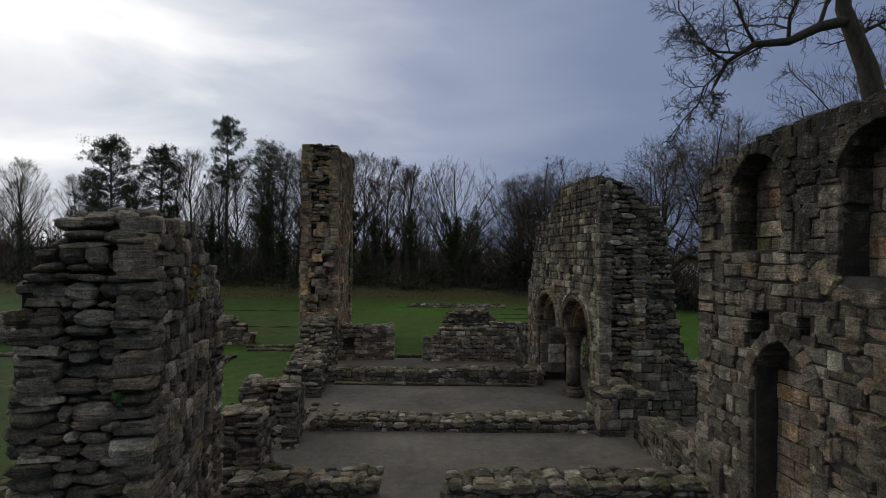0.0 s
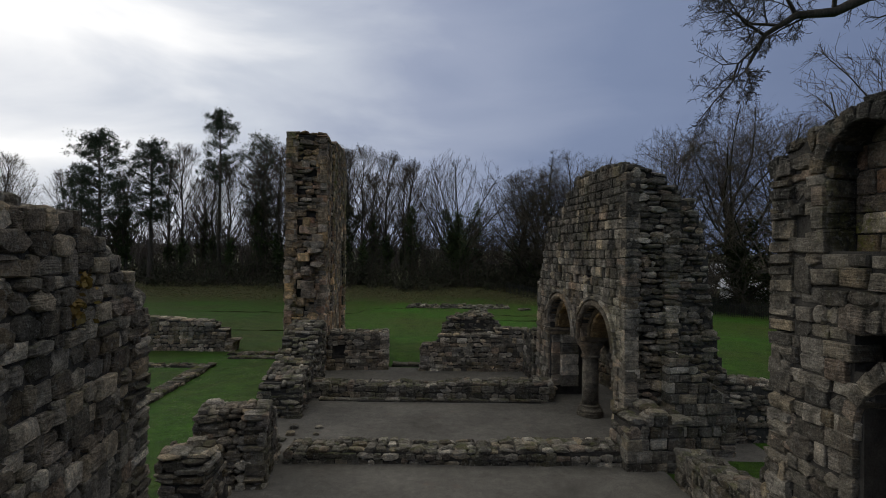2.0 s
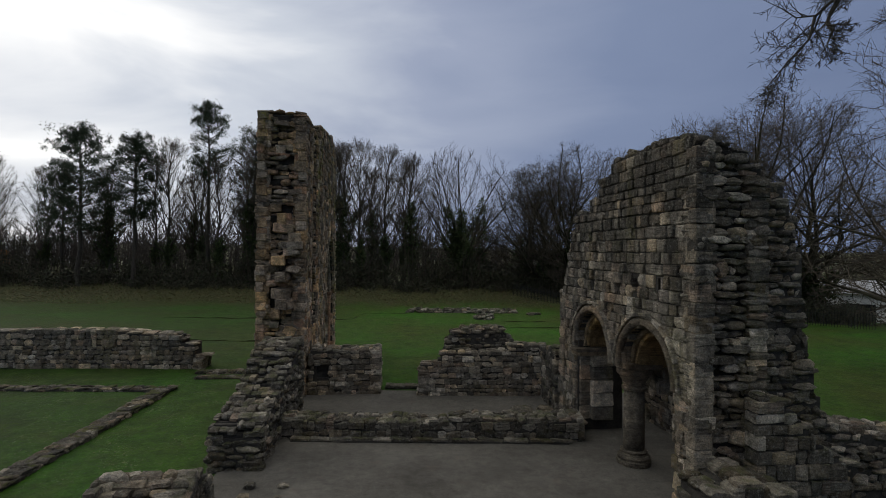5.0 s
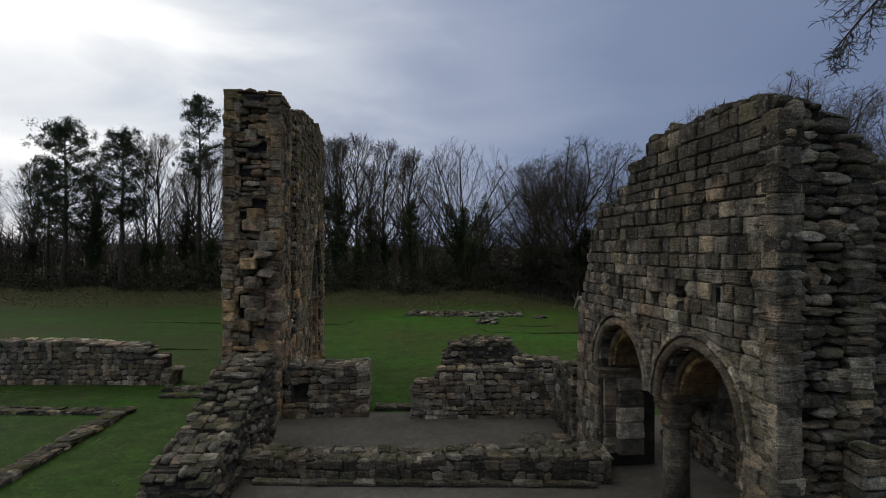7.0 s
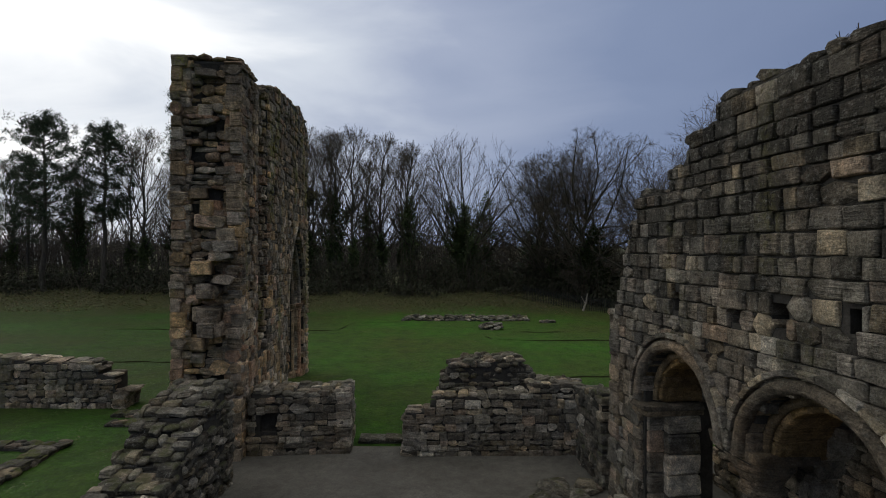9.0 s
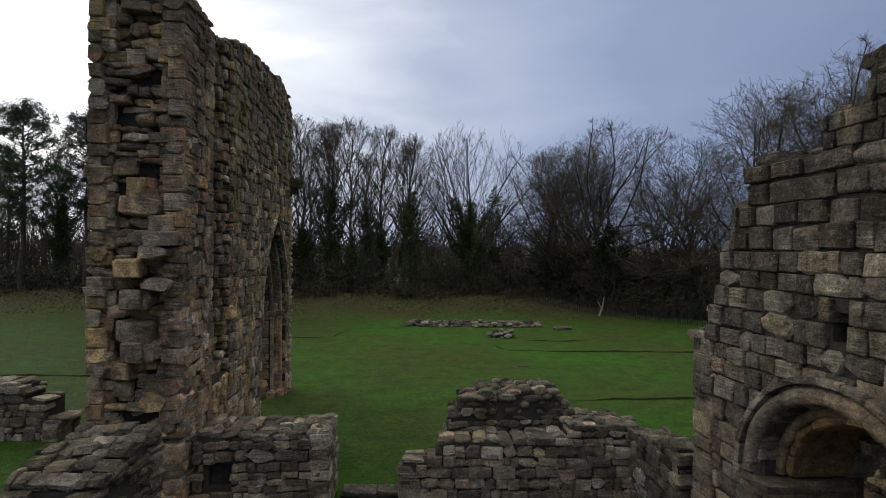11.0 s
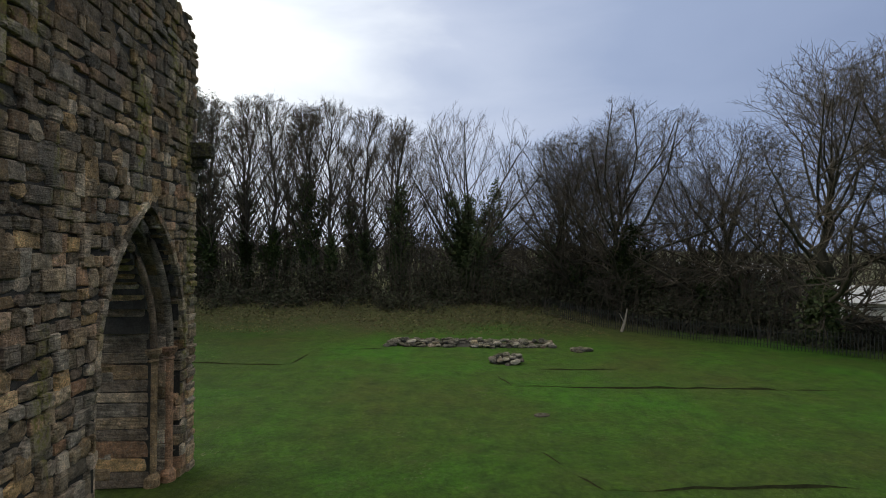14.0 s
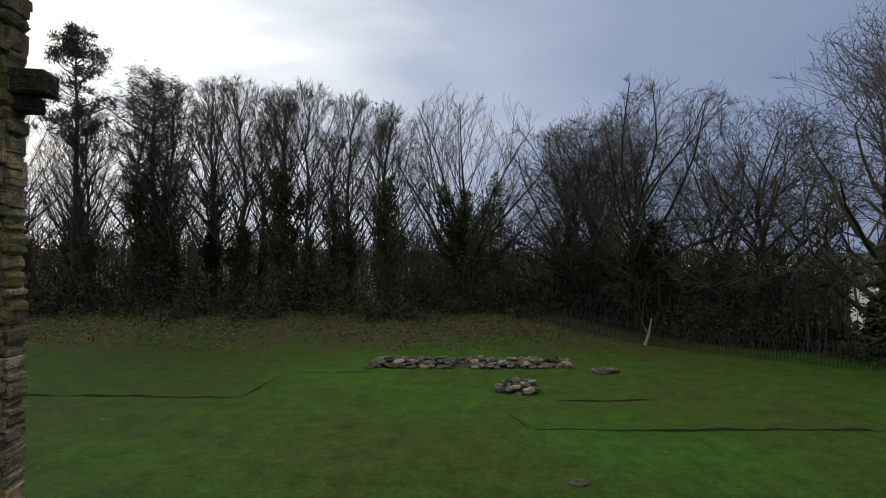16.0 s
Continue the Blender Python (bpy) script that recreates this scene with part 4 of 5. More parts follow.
for p0, p1, hh, bb in (((2.25, 36.6), (13.5, 36.8), 0.09, 1.2), ((3.2, 28.9), (8.4, 29.2), 0.06, 1.5), ((9.0, 29.3), (12.0, 29.4), 0.06, 1.2), ((-19.0, 39.8), (-6.2, 39.6), 0.09, 1.2),
                       ((-6.2, 39.6), (-5.9, 42.9), 0.08, 0.8), ((-5.9, 42.9), (-2.6, 43.2), 0.07, 1.0), ((1.95, 38.2), (2.25, 36.6), 0.06, 0.6), ((2.3, 30.8), (3.2, 28.9), 0.06, 0.6),
                       ((3.6, 39.3), (7.0, 39.5), 0.05, 0.9), ((6.2, 26.2), (12.0, 26.4), 0.05, 1.4), ((-20.0, 31.0), (-7.0, 31.2), 0.07, 1.2)):
    turf_edge(p0, p1, hh, bb)
kerb("step_slab_a", (-9.1, 24.2), (-6.0, 24.3), 0.4, 0.1, 20, label="worn stone step slabs in the grass")
kerb("step_slab_b", (-8.8, 23.5), (-6.0, 23.6), 0.35, 0.08, 20, label="worn stone step slabs in the grass")


def stone_heap(x0, x1, y0, y1, high, count, label):
    core = mesh_object("rubble_mound", [(x0, y0, -0.05), (x1, y0, -0.05), (x1, y1, -0.05), (x0, y1, -0.05), ((x0 * 2 + x1) / 3, (y0 + y1) / 2, high * 0.5), ((x0 + 2 * x1) / 3, (y0 + y1) / 2, high * 0.5)],
                       [(0, 1, 5, 4), (1, 2, 5), (2, 3, 4, 5), (3, 0, 4)], M_MORTAR)
    tagged(core, label, "rubble mound", "heaps on the grass")
    s = Masonry(core, ((x0 + x1) / 2, y0, 0), 220)
    for _ in range(count):
        x, y = RNG.uniform(x0, x1), RNG.uniform(y0, y1)
        k = 1 - abs((y - y0) / (y1 - y0) * 2 - 1) ** 2
        mtx = axes(Vector((1, 0, 0)), Vector((0, 1, 0)), (RNG.uniform(0.2, 0.5), RNG.uniform(0.2, 0.45), RNG.uniform(0.1, 0.2)), 0.2)
        mtx.translation = (x, y, high * k * RNG.uniform(0.4, 1.0))
        s.add(RNG.choice(("slab", "cobble")), M_LOW, mtx)
    s.build()
    return core


stone_heap(-2.9, 5.2, 44.0, 45.4, 0.26, 200, "long low heap of loose grey stones in grass")
stone_heap(1.9, 3.1, 40.1, 41.0, 0.36, 34, "small heap of stacked stones on the lawn")
stone_heap(5.8, 6.8, 43.0, 43.7, 0.14, 16, "flat patch of stones in the grass")

# tumbled slabs beside the arcade
def loose_stones(x0, x1, y0, y1, count, size, label):
    for _ in range(count):
        i = RNG.randrange(len(SLABS))
        ob = new("loose_stone", shared_mesh("slab", i, SLABS[i], M_LOW))
        s = RNG.uniform(*size)
        h = s * RNG.uniform(0.25, 0.45)
        mtx = axes(Vector((1, 0, 0)), Vector((0, 1, 0)), (s, s * RNG.uniform(0.5, 0.9), h), 0.06)
        mtx = Matrix.Rotation(RNG.uniform(-0.5, 0.5), 4, "Z") @ mtx
        mtx.translation = (RNG.uniform(x0, x1), RNG.uniform(y0, y1), 0.03 + h * 0.4)
        ob.matrix_basis = mtx
        tagged(ob, label, "stone", "loose stones")


loose_stones(1.9, 3.0, 18.6, 20.2, 26, (0.25, 0.6), "grey slab fallen on the gravel floor")
loose_stones(2.9, 3.7, 13.5, 14.2, 8, (0.2, 0.45), "rounded stone fallen beside the arcade")
loose_stones(-3.9, -3.0, 14.0, 15.2, 6, (0.15, 0.3), "small stone fallen beside the wall")

# ---------------------------------------------------------------- trees


class Tubes:
    """Collects tapered twigs and limbs into one mesh."""

    def __init__(self):
        self.v, self.f = [], []

    def run(self, pts, radii, sides):
        base = len(self.v)
        for k, (p, r) in enumerate(zip(pts, radii)):
            q = pts[min(k + 1, len(pts) - 1)] - pts[max(k - 1, 0)]
            q.normalize()
            a = q.orthogonal().normalized()
            b = q.cross(a)
            for s in range(sides):
                an = 2 * math.pi * s / sides
                self.v.append(p + a * (r * math.cos(an)) + b * (r * math.sin(an)))
        for k in range(len(pts) - 1):
            for s in range(sides):
                i, j = base + k * sides + s, base + k * sides + (s + 1) % sides
                self.f.append((i, j, j + sides, i + sides))

    def spike(self, p, q, r):
        """A twig that runs out to a point."""
        d = (q - p).normalized()
        a = d.orthogonal().normalized() * r
        b = d.cross(a)
        k = len(self.v)
        self.v += [p + a, p - a * 0.5 + b * 0.87, p - a * 0.5 - b * 0.87, q]
        self.f += [(k, k + 1, k + 3), (k + 1, k + 2, k + 3), (k + 2, k, k + 3)]


def grow(rng, tubes, levels, start, way, length, r, level, spec):
    """One limb with its side limbs. spec[level]: children, angle, length ratio, droop/lift, wander."""
    n = (6, 4, 3, 2, 1)[level]
    pts, p, d = [start], start.copy(), way.normalized()
    lift, wander = spec[level][3], spec[level][4]
    for k in range(n):
        d = (d + Vector((rng.gauss(0, wander), rng.gauss(0, wander), rng.gauss(0, wander) + lift))).normalized()
        p = p + d * (length / n)
        pts.append(p.copy())
    end = r * (0.15 if level == 0 else 0.25)
    radii = [r + (end - r) * k / n for k in range(n + 1)]
    tubes[0 if level <= 1 else 1].run(pts, radii, 6 if level == 0 else (4 if level == 1 else 3))
    if level >= levels:
        return
    count, angle, ratio = spec[level][:3]
    first = spec[level][5] if len(spec[level]) > 5 else 0.25
    for i in range(count):
        f = first + (1 - first) * (i + rng.random()) / count
        k = min(n - 1, int(f * n))
        g = f * n - k
        q = pts[k].lerp(pts[k + 1], g)
        axis = (pts[k + 1] - pts[k]).normalized()
        side = axis.orthogonal().normalized()
        side.rotate(Matrix.Rotation(rng.uniform(0, 2 * math.pi), 3, axis))
        a = radians(angle * rng.uniform(0.65, 1.3))
        nd = axis * math.cos(a) + side * math.sin(a)
        rr = radii[k] * rng.uniform(0.4, 0.6)
        grow(rng, tubes, levels, q, nd, length * ratio * (1.15 - 0.55 * f) * rng.uniform(0.75, 1.2), max(rr, 0.008), level + 1, spec)


def leaf_cloud(rng, centres, per, size, aspect=0.55):
    """Small folded leaves scattered round the given centres (centre, radius)."""
    v, f = [], []
    for c, r in centres:
        for _ in range(per):
            o = Vector((rng.gauss(0, 0.5), rng.gauss(0, 0.5), rng.gauss(0, 0.5))) * r + c
            a = Vector((rng.gauss(0, 1), rng.gauss(0, 1), rng.gauss(0, 1))).normalized()
            b = a.orthogonal().normalized()
            s = size * rng.uniform(0.6, 1.4)
            k = len(v)
            v += [o - a * s, o + b * s * aspect, o + a * s, o - b * s * aspect + a * s * 0.1]
            f += [(k, k + 1, k + 2), (k, k + 2, k + 3)]
    return v, f


def ellipsoid(base, height, wide, belly=0.5):
    """A test for the outline of a crown: rounded above, drawn in below."""
    mid = base + (height - base) * belly

    def inside(p, k):
        b = (height - mid) if p.z > mid else (mid - base)
        return (p.x * p.x + p.y * p.y) / (wide * wide * 0.25) + ((p.z - mid) / b) ** 2 < k
    return inside


def limb(rng, tubes, p, d, length, r, level, env, lift, wander, counts, angle):
    """A limb that grows until it meets the crown's outline, with its side limbs down to the twigs."""
    n = (7, 4, 2, 1)[level - 1]
    pts = [p]
    for k in range(n):
        d = (d + Vector((rng.gauss(0, wander), rng.gauss(0, wander), rng.gauss(0, wander) + lift))).normalized()
        q = pts[-1] + d * (length / n)
        if level < 4 and not env(q, rng.uniform(0.86, 1.12)):
            if k == 0:
                pts.append(pts[-1] + d * (length / n) * 0.4)
            break
        pts.append(q)
    if len(pts) < 2:
        return
    if level == 4:
        tubes[1].spike(pts[0], pts[1], r)
        return
    m = len(pts) - 1
    radii = [max(r * (1 - 0.78 * k / m), 0.006) for k in range(m + 1)]
    tubes[0 if level == 1 else 1].run(pts, radii, 5 if level == 1 else 3)
    first = (0.12, 0.15, 0.1)[level - 1]
    for i in range(counts[level]):
        f = first + (1 - first) * (i + rng.random()) / counts[level]
        k = min(m - 1, int(f * m))
        q = pts[k].lerp(pts[k + 1], f * m - k)
        axis = (pts[k + 1] - pts[k]).normalized()
        side = axis.orthogonal().normalized()
        side.rotate(Matrix.Rotation(rng.uniform(0, 2 * math.pi), 3, axis))
        a = radians(angle * rng.uniform(0.6, 1.35))
        ratio = (0.42, 0.42, 0.5)[level - 1] * (1.2 - 0.5 * f) * rng.uniform(0.7, 1.25)
        limb(rng, tubes, q, axis * math.cos(a) + side * math.sin(a), length * ratio, max(radii[k] * 0.5, 0.0075), level + 1, env, lift, wander, counts, angle)


# trunk share, first limb, crown base, crown width, limbs, angle low and high, lift, wander, counts, side angle
HABIT = {
    "up": (0.9, 0.2, 0.12, 0.48, 25, 55, 18, 0.075, 0.07, (0, 7, 6, 3), 34),
    "wide": (0.6, 0.12, 0.04, 0.86, 21, 72, 18, 0.06, 0.19, (0, 10, 8, 3), 46),
    "fan": (0.45, 0.18, 0.1, 0.80, 18, 72, 10, 0.04, 0.07, (0, 9, 8, 3), 32),
}


def bare_tree(seed, habit, height, girth, label, ivy=0.0, ivy_spread=0.5, bark=None, wide=1.0):
    rng = random.Random(seed)
    tree = new("bare_tree")
    tubes = [Tubes(), Tubes()]
    share, first, base, width, count, low, high, lift, wander, counts, angle = HABIT[habit]
    env = ellipsoid(base * height, height, width * height * wide, 0.5 if habit == "up" else 0.42)
    n = 9
    top = height * share
    bend = 0.012 if habit == "up" else 0.03
    stem = [Vector((0, 0, -0.3))]
    for k in range(n):
        stem.append(stem[-1] + Vector((rng.gauss(0, bend) * height, rng.gauss(0, bend) * height, (top + 0.3) / n)))
    radii = [girth * (1.25 if k == 0 else 1 - 0.8 * k / n) for k in range(n + 1)]
    tubes[0].run(stem, radii, 8)
    for i in range(count):
        f = first + (1 - first) * (i + 0.6 * rng.random()) / count
        k = min(n - 1, int(f * n))
        q = stem[k].lerp(stem[k + 1], f * n - k)
        az = i * 2.39996 + rng.uniform(-0.4, 0.4)
        a = radians(low + (high - low) * f) * rng.uniform(0.75, 1.25)
        limb(rng, tubes, q, Vector((math.sin(a) * math.cos(az), math.sin(a) * math.sin(az), math.cos(a))), height * (0.42 if habit == "up" else 0.72), max(0.035, radii[k] * 0.5), 1, env, lift, wander, counts, angle)
    mesh_object("trunk", tubes[0].v, tubes[0].f, bark or M_BARK, tree, smooth=True)
    mesh_object("crown", tubes[1].v, tubes[1].f, M_TWIG, tree)
    if ivy:
        limbs = [p for p in tubes[0].v if p.z < height * ivy * (1 - 0.3 * math.hypot(p.x, p.y) / (0.5 + ivy_spread)) and math.hypot(p.x, p.y) < 0.5 + ivy_spread]
        centres = [(Vector(rng.choice(limbs)) + Vector((rng.gauss(0, 0.12), rng.gauss(0, 0.12), rng.gauss(0, 0.4))), rng.uniform(0.3, 0.9) * min(0.8, ivy_spread)) for _ in range(int(130 * max(1, ivy_spread * 1.7)))]
        v, f = leaf_cloud(rng, centres, 60 if habit == "fan" else 30, 0.1)
        mesh_object("ivy", v, f, M_IVY, tree)
    return tagged(tree, label, "tree", "woodland trees")


def pine(seed, height, low, wide, airy, label):
    """A pine: straight bole, tiers of boughs, each bough ending in pads of needles."""
    rng = random.Random(seed)
    tree = new("pine_tree")
    tubes = Tubes()
    stem = [Vector((rng.gauss(0, 0.06), rng.gauss(0, 0.06), -0.3 + (height + 0.1) * k / 8)) for k in range(9)]
    tubes.run(stem, [0.24 * (1 - 0.85 * k / 8) for k in range(9)], 7)
    centres = []
    z, az = low * height, 0.0
    while z < height - 0.2:
        f = (z - low * height) / (height * (1 - low))
        reach = wide * (0.55 + 0.45 * math.sin(min(1.0, f * 1.6 + 0.25) * 1.57)) * (1 - f ** 2.2) + 0.3
        for _ in range(4 if not airy else 3):
            az += 2.39996 + rng.uniform(-0.5, 0.5)
            ln = reach * rng.uniform(0.6, 1.15)
            rise = rng.uniform(0.05, 0.4) + 0.5 * f
            p0 = Vector((0, 0, z + rng.uniform(-0.2, 0.2)))
            p2 = p0 + Vector((math.cos(az) * ln, math.sin(az) * ln, ln * rise))
            p1 = p0.lerp(p2, 0.5) - Vector((0, 0, 0.08 * ln))
            tubes.run([p0, p1, p2], [0.05, 0.035, 0.015], 4)
            for _ in range(5):
                b = p1.lerp(p2, rng.uniform(0.0, 1.0))
                c = b + Vector((rng.gauss(0, 0.4), rng.gauss(0, 0.4), rng.uniform(0.0, 0.35)))
                tubes.spike(b, c, 0.015)
                centres.append((c, rng.uniform(0.22, 0.42)))
        z += rng.uniform(0.3, 0.55) * (1.6 if airy and 0.25 < f < 0.5 else 1.0)
    mesh_object("trunk", tubes.v, tubes.f, M_BARK, tree, smooth=True)
    v, f = leaf_cloud(rng, centres, 52, 0.11, 0.2)
    mesh_object("crown", v, f, M_NEEDLE, tree)
    return tagged(tree, label, "tree", "woodland trees")


protos = {
    "up_a": bare_tree(11, "up", 14.0, 0.19, "slender leafless tree with upswept grey-brown twigs", 0.35, 0.45),
    "up_b": bare_tree(12, "up", 13.2, 0.21, "slender leafless tree with ivy round its trunk", 0.66, 0.6, None, 0.9),
    "up_c": bare_tree(13, "up", 14.6, 0.18, "tall slender leafless tree, its foot in ivy", 0.3, 0.4, None, 1.1),
    "wide_a": bare_tree(21, "wide", 12.4, 0.30, "spreading leafless tree with fine domed crown", 0.25, 0.6, M_BARK_OLD),
    "wide_b": bare_tree(22, "wide", 12.8, 0.32, "spreading leafless tree with ivy on its limbs", 0.55, 1.2, M_BARK_OLD),
    "fan": bare_tree(31, "fan", 14.2, 0.34, "leafless tree thick with dark ivy, limbs fanning out", 0.72, 1.7, M_BARK_OLD),
    "pine_a": pine(41, 14.0, 0.36, 3.1, False, "dark green pine with ragged tiered crown"),
    "pine_b": pine(42, 17.2, 0.58, 2.2, True, "tall pine with a narrow airy crown"),
    "pine_c": pine(43, 13.2, 0.42, 2.6, False, "dark green pine with open branching crown"),
}
# kind, x, y, scale, turn
PLACES = [
    ("fan", 1.8, 56.5, 1.0, 20),
    ("up_b", -3.3, 56.0, 0.98, 0), ("up_a", -6.0, 57.5, 1.0, 40), ("up_c", -8.4, 56.0, 0.97, 90), ("up_b", -10.4, 57.0, 1.08, 130),
    ("up_a", -12.6, 55.5, 1.02, 200), ("up_c", -15.0, 57.0, 1.0, 250), ("up_a", -17.2, 56.0, 1.02, 300), ("up_b", -19.4, 57.0, 1.02, 10), ("up_c", -11.3, 60.5, 1.0, 15), ("up_b", -16.2, 60.5, 1.08, 75),
    ("pine_b", -23.5, 56.5, 1.02, 0), ("pine_c", -19.6, 58.5, 1.16, 80), ("pine_a", -34.6, 54.2, 1.06, 160), ("pine_c", -29.4, 54.2, 1.06, 220), ("pine_a", -39.0, 58.0, 0.8, 40),
    ("up_c", -27.5, 57.0, 0.98, 60), ("up_a", -22.0, 55.5, 0.9, 120), ("up_b", -34.0, 57.5, 0.9, 170), ("up_c", -30.0, 59.0, 0.9, 20), ("up_a", -25.5, 60.0, 0.96, 33),
    ("up_c", -46.0, 57.0, 0.9, 100), ("up_a", -42.0, 59.5, 0.85, 200), ("wide_b", -55.0, 60.0, 0.9, 30), ("up_b", -50.0, 62.0, 0.9, 99), ("wide_a", -64.0, 62.0, 0.9, 10),
    ("up_c", -4.6, 61.5, 0.9, 10), ("up_b", -8.0, 62.5, 0.95, 5), ("up_b", -20.6, 61.5, 0.95, 145),
    ("wide_b", 6.8, 57.0, 0.97, 45), ("wide_a", 9.8, 55.6, 1.06, 100), ("wide_b", 13.2, 53.6, 1.16, 190), ("wide_a", 16.6, 51.4, 1.05, 270), ("wide_b", 10.6, 60.0, 0.9, 300),
    ("wide_a", 18.6, 45.2, 1.22, 330), ("wide_b", 25.4, 44.6, 1.35, 200), ("wide_a", 28.6, 45.6, 1.35, 100), ("wide_a", 31.0, 36.0, 1.0, 230),
    ("wide_b", 19.4, 24.8, 1.15, 10), ("wide_a", 37.0, 47.0, 0.9, 75), ("up_c", -14.0, 64.0, 0.95, 45), ("up_b", -28.5, 63.5, 0.9, 215), ("up_b", -38.0, 62.5, 0.85, 260), ("wide_b", 18.5, 58.0, 0.95, 250),
]
used = set()
for kind, x, y, s, turn in PLACES:
    m = pose(x, y, ground_z(x, y), 0, 0, turn) @ Matrix.Scale(s, 4)
    if kind not in used:
        used.add(kind)
        protos[kind].matrix_basis = m
    else:
        ob = copy_thing(protos[kind], m)
        ob.matrix_basis = m

# the old tree whose limb hangs over the east wall
rng = random.Random(77)
old = new("overhanging_tree")
tubes = [Tubes(), Tubes()]
SPRAY = [(0, 0, 0, 0, 0), (13, 56, 0.42, 0.01, 0.26, 0.06), (10, 52, 0.45, -0.02, 0.3, 0.06), (6, 50, 0.5, -0.02, 0.3, 0.06), (0, 0, 0, 0, 0.15)]
stem = [Vector(p) for p in ((16.2, 18.4, -0.3), (15.9, 18.2, 4.0), (15.2, 18.0, 8.0), (14.4, 17.9, 11.0), (13.5, 17.8, 13.0), (13.6, 17.9, 16.0))]
tubes[0].run(stem, [0.55, 0.45, 0.38, 0.32, 0.24, 0.14], 9)
limb = [Vector(p) for p in ((13.7, 17.8, 12.6), (12.6, 17.7, 12.3), (11.5, 17.6, 11.75), (10.3, 17.5, 11.6), (9.4, 17.5, 11.0), (9.0, 17.6, 10.2))]
tubes[0].run(limb, [0.2, 0.17, 0.14, 0.11, 0.08, 0.05], 7)
for q, way, ln, r in (((9.4, 17.5, 11.0), (-1, 0, 0.35), 3.3, 0.05), ((9.2, 17.5, 10.7), (-0.9, 0.2, -0.35), 2.9, 0.05), ((9.0, 17.6, 10.2), (-0.5, -0.1, -0.8), 1.4, 0.045), ((10.3, 17.5, 11.6), (-0.7, 0, 0.8), 2.8, 0.06),
                      ((11.0, 17.5, 11.7), (-0.7, 0.3, -0.3), 2.0, 0.05), ((11.5, 17.6, 11.8), (-0.3, 0, 1), 3.0, 0.07), ((12.6, 17.7, 12.3), (-0.2, -0.3, 1), 3.2, 0.08), ((14.0, 17.9, 12.0), (0.9, 0.3, 0.4), 3.5, 0.1),
                      ((15.2, 18.0, 8.0), (0.9, 0.2, 0.6), 4.5, 0.14), ((13.6, 17.9, 15.5), (0.3, 0, 1), 4, 0.12), ((13.5, 17.8, 14.0), (-0.8, 0, 0.7), 4.2, 0.1), ((9.8, 17.5, 11.3), (-0.8, 0, 0.1), 3.0, 0.05)):
    grow(rng, tubes, 4, Vector(q), Vector(way), ln, r, 1, SPRAY)
mesh_object("trunk", tubes[0].v, tubes[0].f, M_BARK, old, smooth=True)
mesh_object("crown", tubes[1].v, tubes[1].f, M_BARK, old)
tagged(old, "large leafless tree with gnarled overhanging limb", "tree")

# scrub and brambles under the trees
rng = random.Random(5)
centres, stems = [], Tubes()


def thicket(x, y, high, wide):
    z = ground_z(x, y)
    for _ in range(8):
        centres.append((Vector((x + rng.gauss(0, wide), y + rng.gauss(0, 0.5), z + rng.uniform(0.1, 1) * high)), rng.uniform(0.35, 0.8)))
    for _ in range(9):
        p = Vector((x + rng.gauss(0, wide), y + rng.gauss(0, 0.5), z - 0.1))
        q = p + Vector((rng.gauss(0, 0.5), rng.gauss(0, 0.4), rng.uniform(0.6, 1.5) * high))
        stems.run([p, p.lerp(q, 0.5) + Vector((rng.gauss(0, 0.15), 0, 0)), q], [0.022, 0.016, 0.008], 3)


for _ in range(300):
    x = rng.uniform(-75, 6)
    thicket(x, 54.8 + 6.0 * rng.random() ** 1.5, rng.uniform(1.4, 4.0) * (0.5 + 1.6 * abs(noise.noise(Vector((x * 0.19, 0, 0))))), 0.7)
for _ in range(80):
    thicket(rng.uniform(-60, 6), rng.uniform(52.6, 55.0), rng.uniform(0.25, 0.9), 0.5)
for _ in range(30):
    thicket(rng.uniform(3, 9), rng.uniform(54.4, 58), rng.uniform(1.0, 2.2), 0.6)
for _ in range(260):
    f = rng.random()
    k = rng.uniform(0.8, 4.5)
    tall = (1.2 + 1.1 * k) * (0.4 + 1.6 * abs(noise.noise(Vector((f * 9, 4.0, 0)))))
    thicket(7.5 + 19 * f + k * 0.7, 53.4 - 14.6 * f + k, tall if f < 0.5 else rng.uniform(0.4, 1.2), 0.7)
v, f = leaf_cloud(rng, centres, 30, 0.085)
scrub = mesh_object("scrub", v, f, M_SCRUB)
tagged(scrub, "tangled dark scrub and evergreen brambles under trees", "undergrowth", kind="stuff")
canes = mesh_object("bramble_canes", stems.v, stems.f, M_TWIG)
tagged(canes, "bare brown bramble canes and saplings", "undergrowth", kind="stuff")

# woods further off, seen between the trunks
M_FAR = bark_material("far_bark", (0.03, 0.026, 0.022), (0.06, 0.05, 0.042))
v, f = [], []
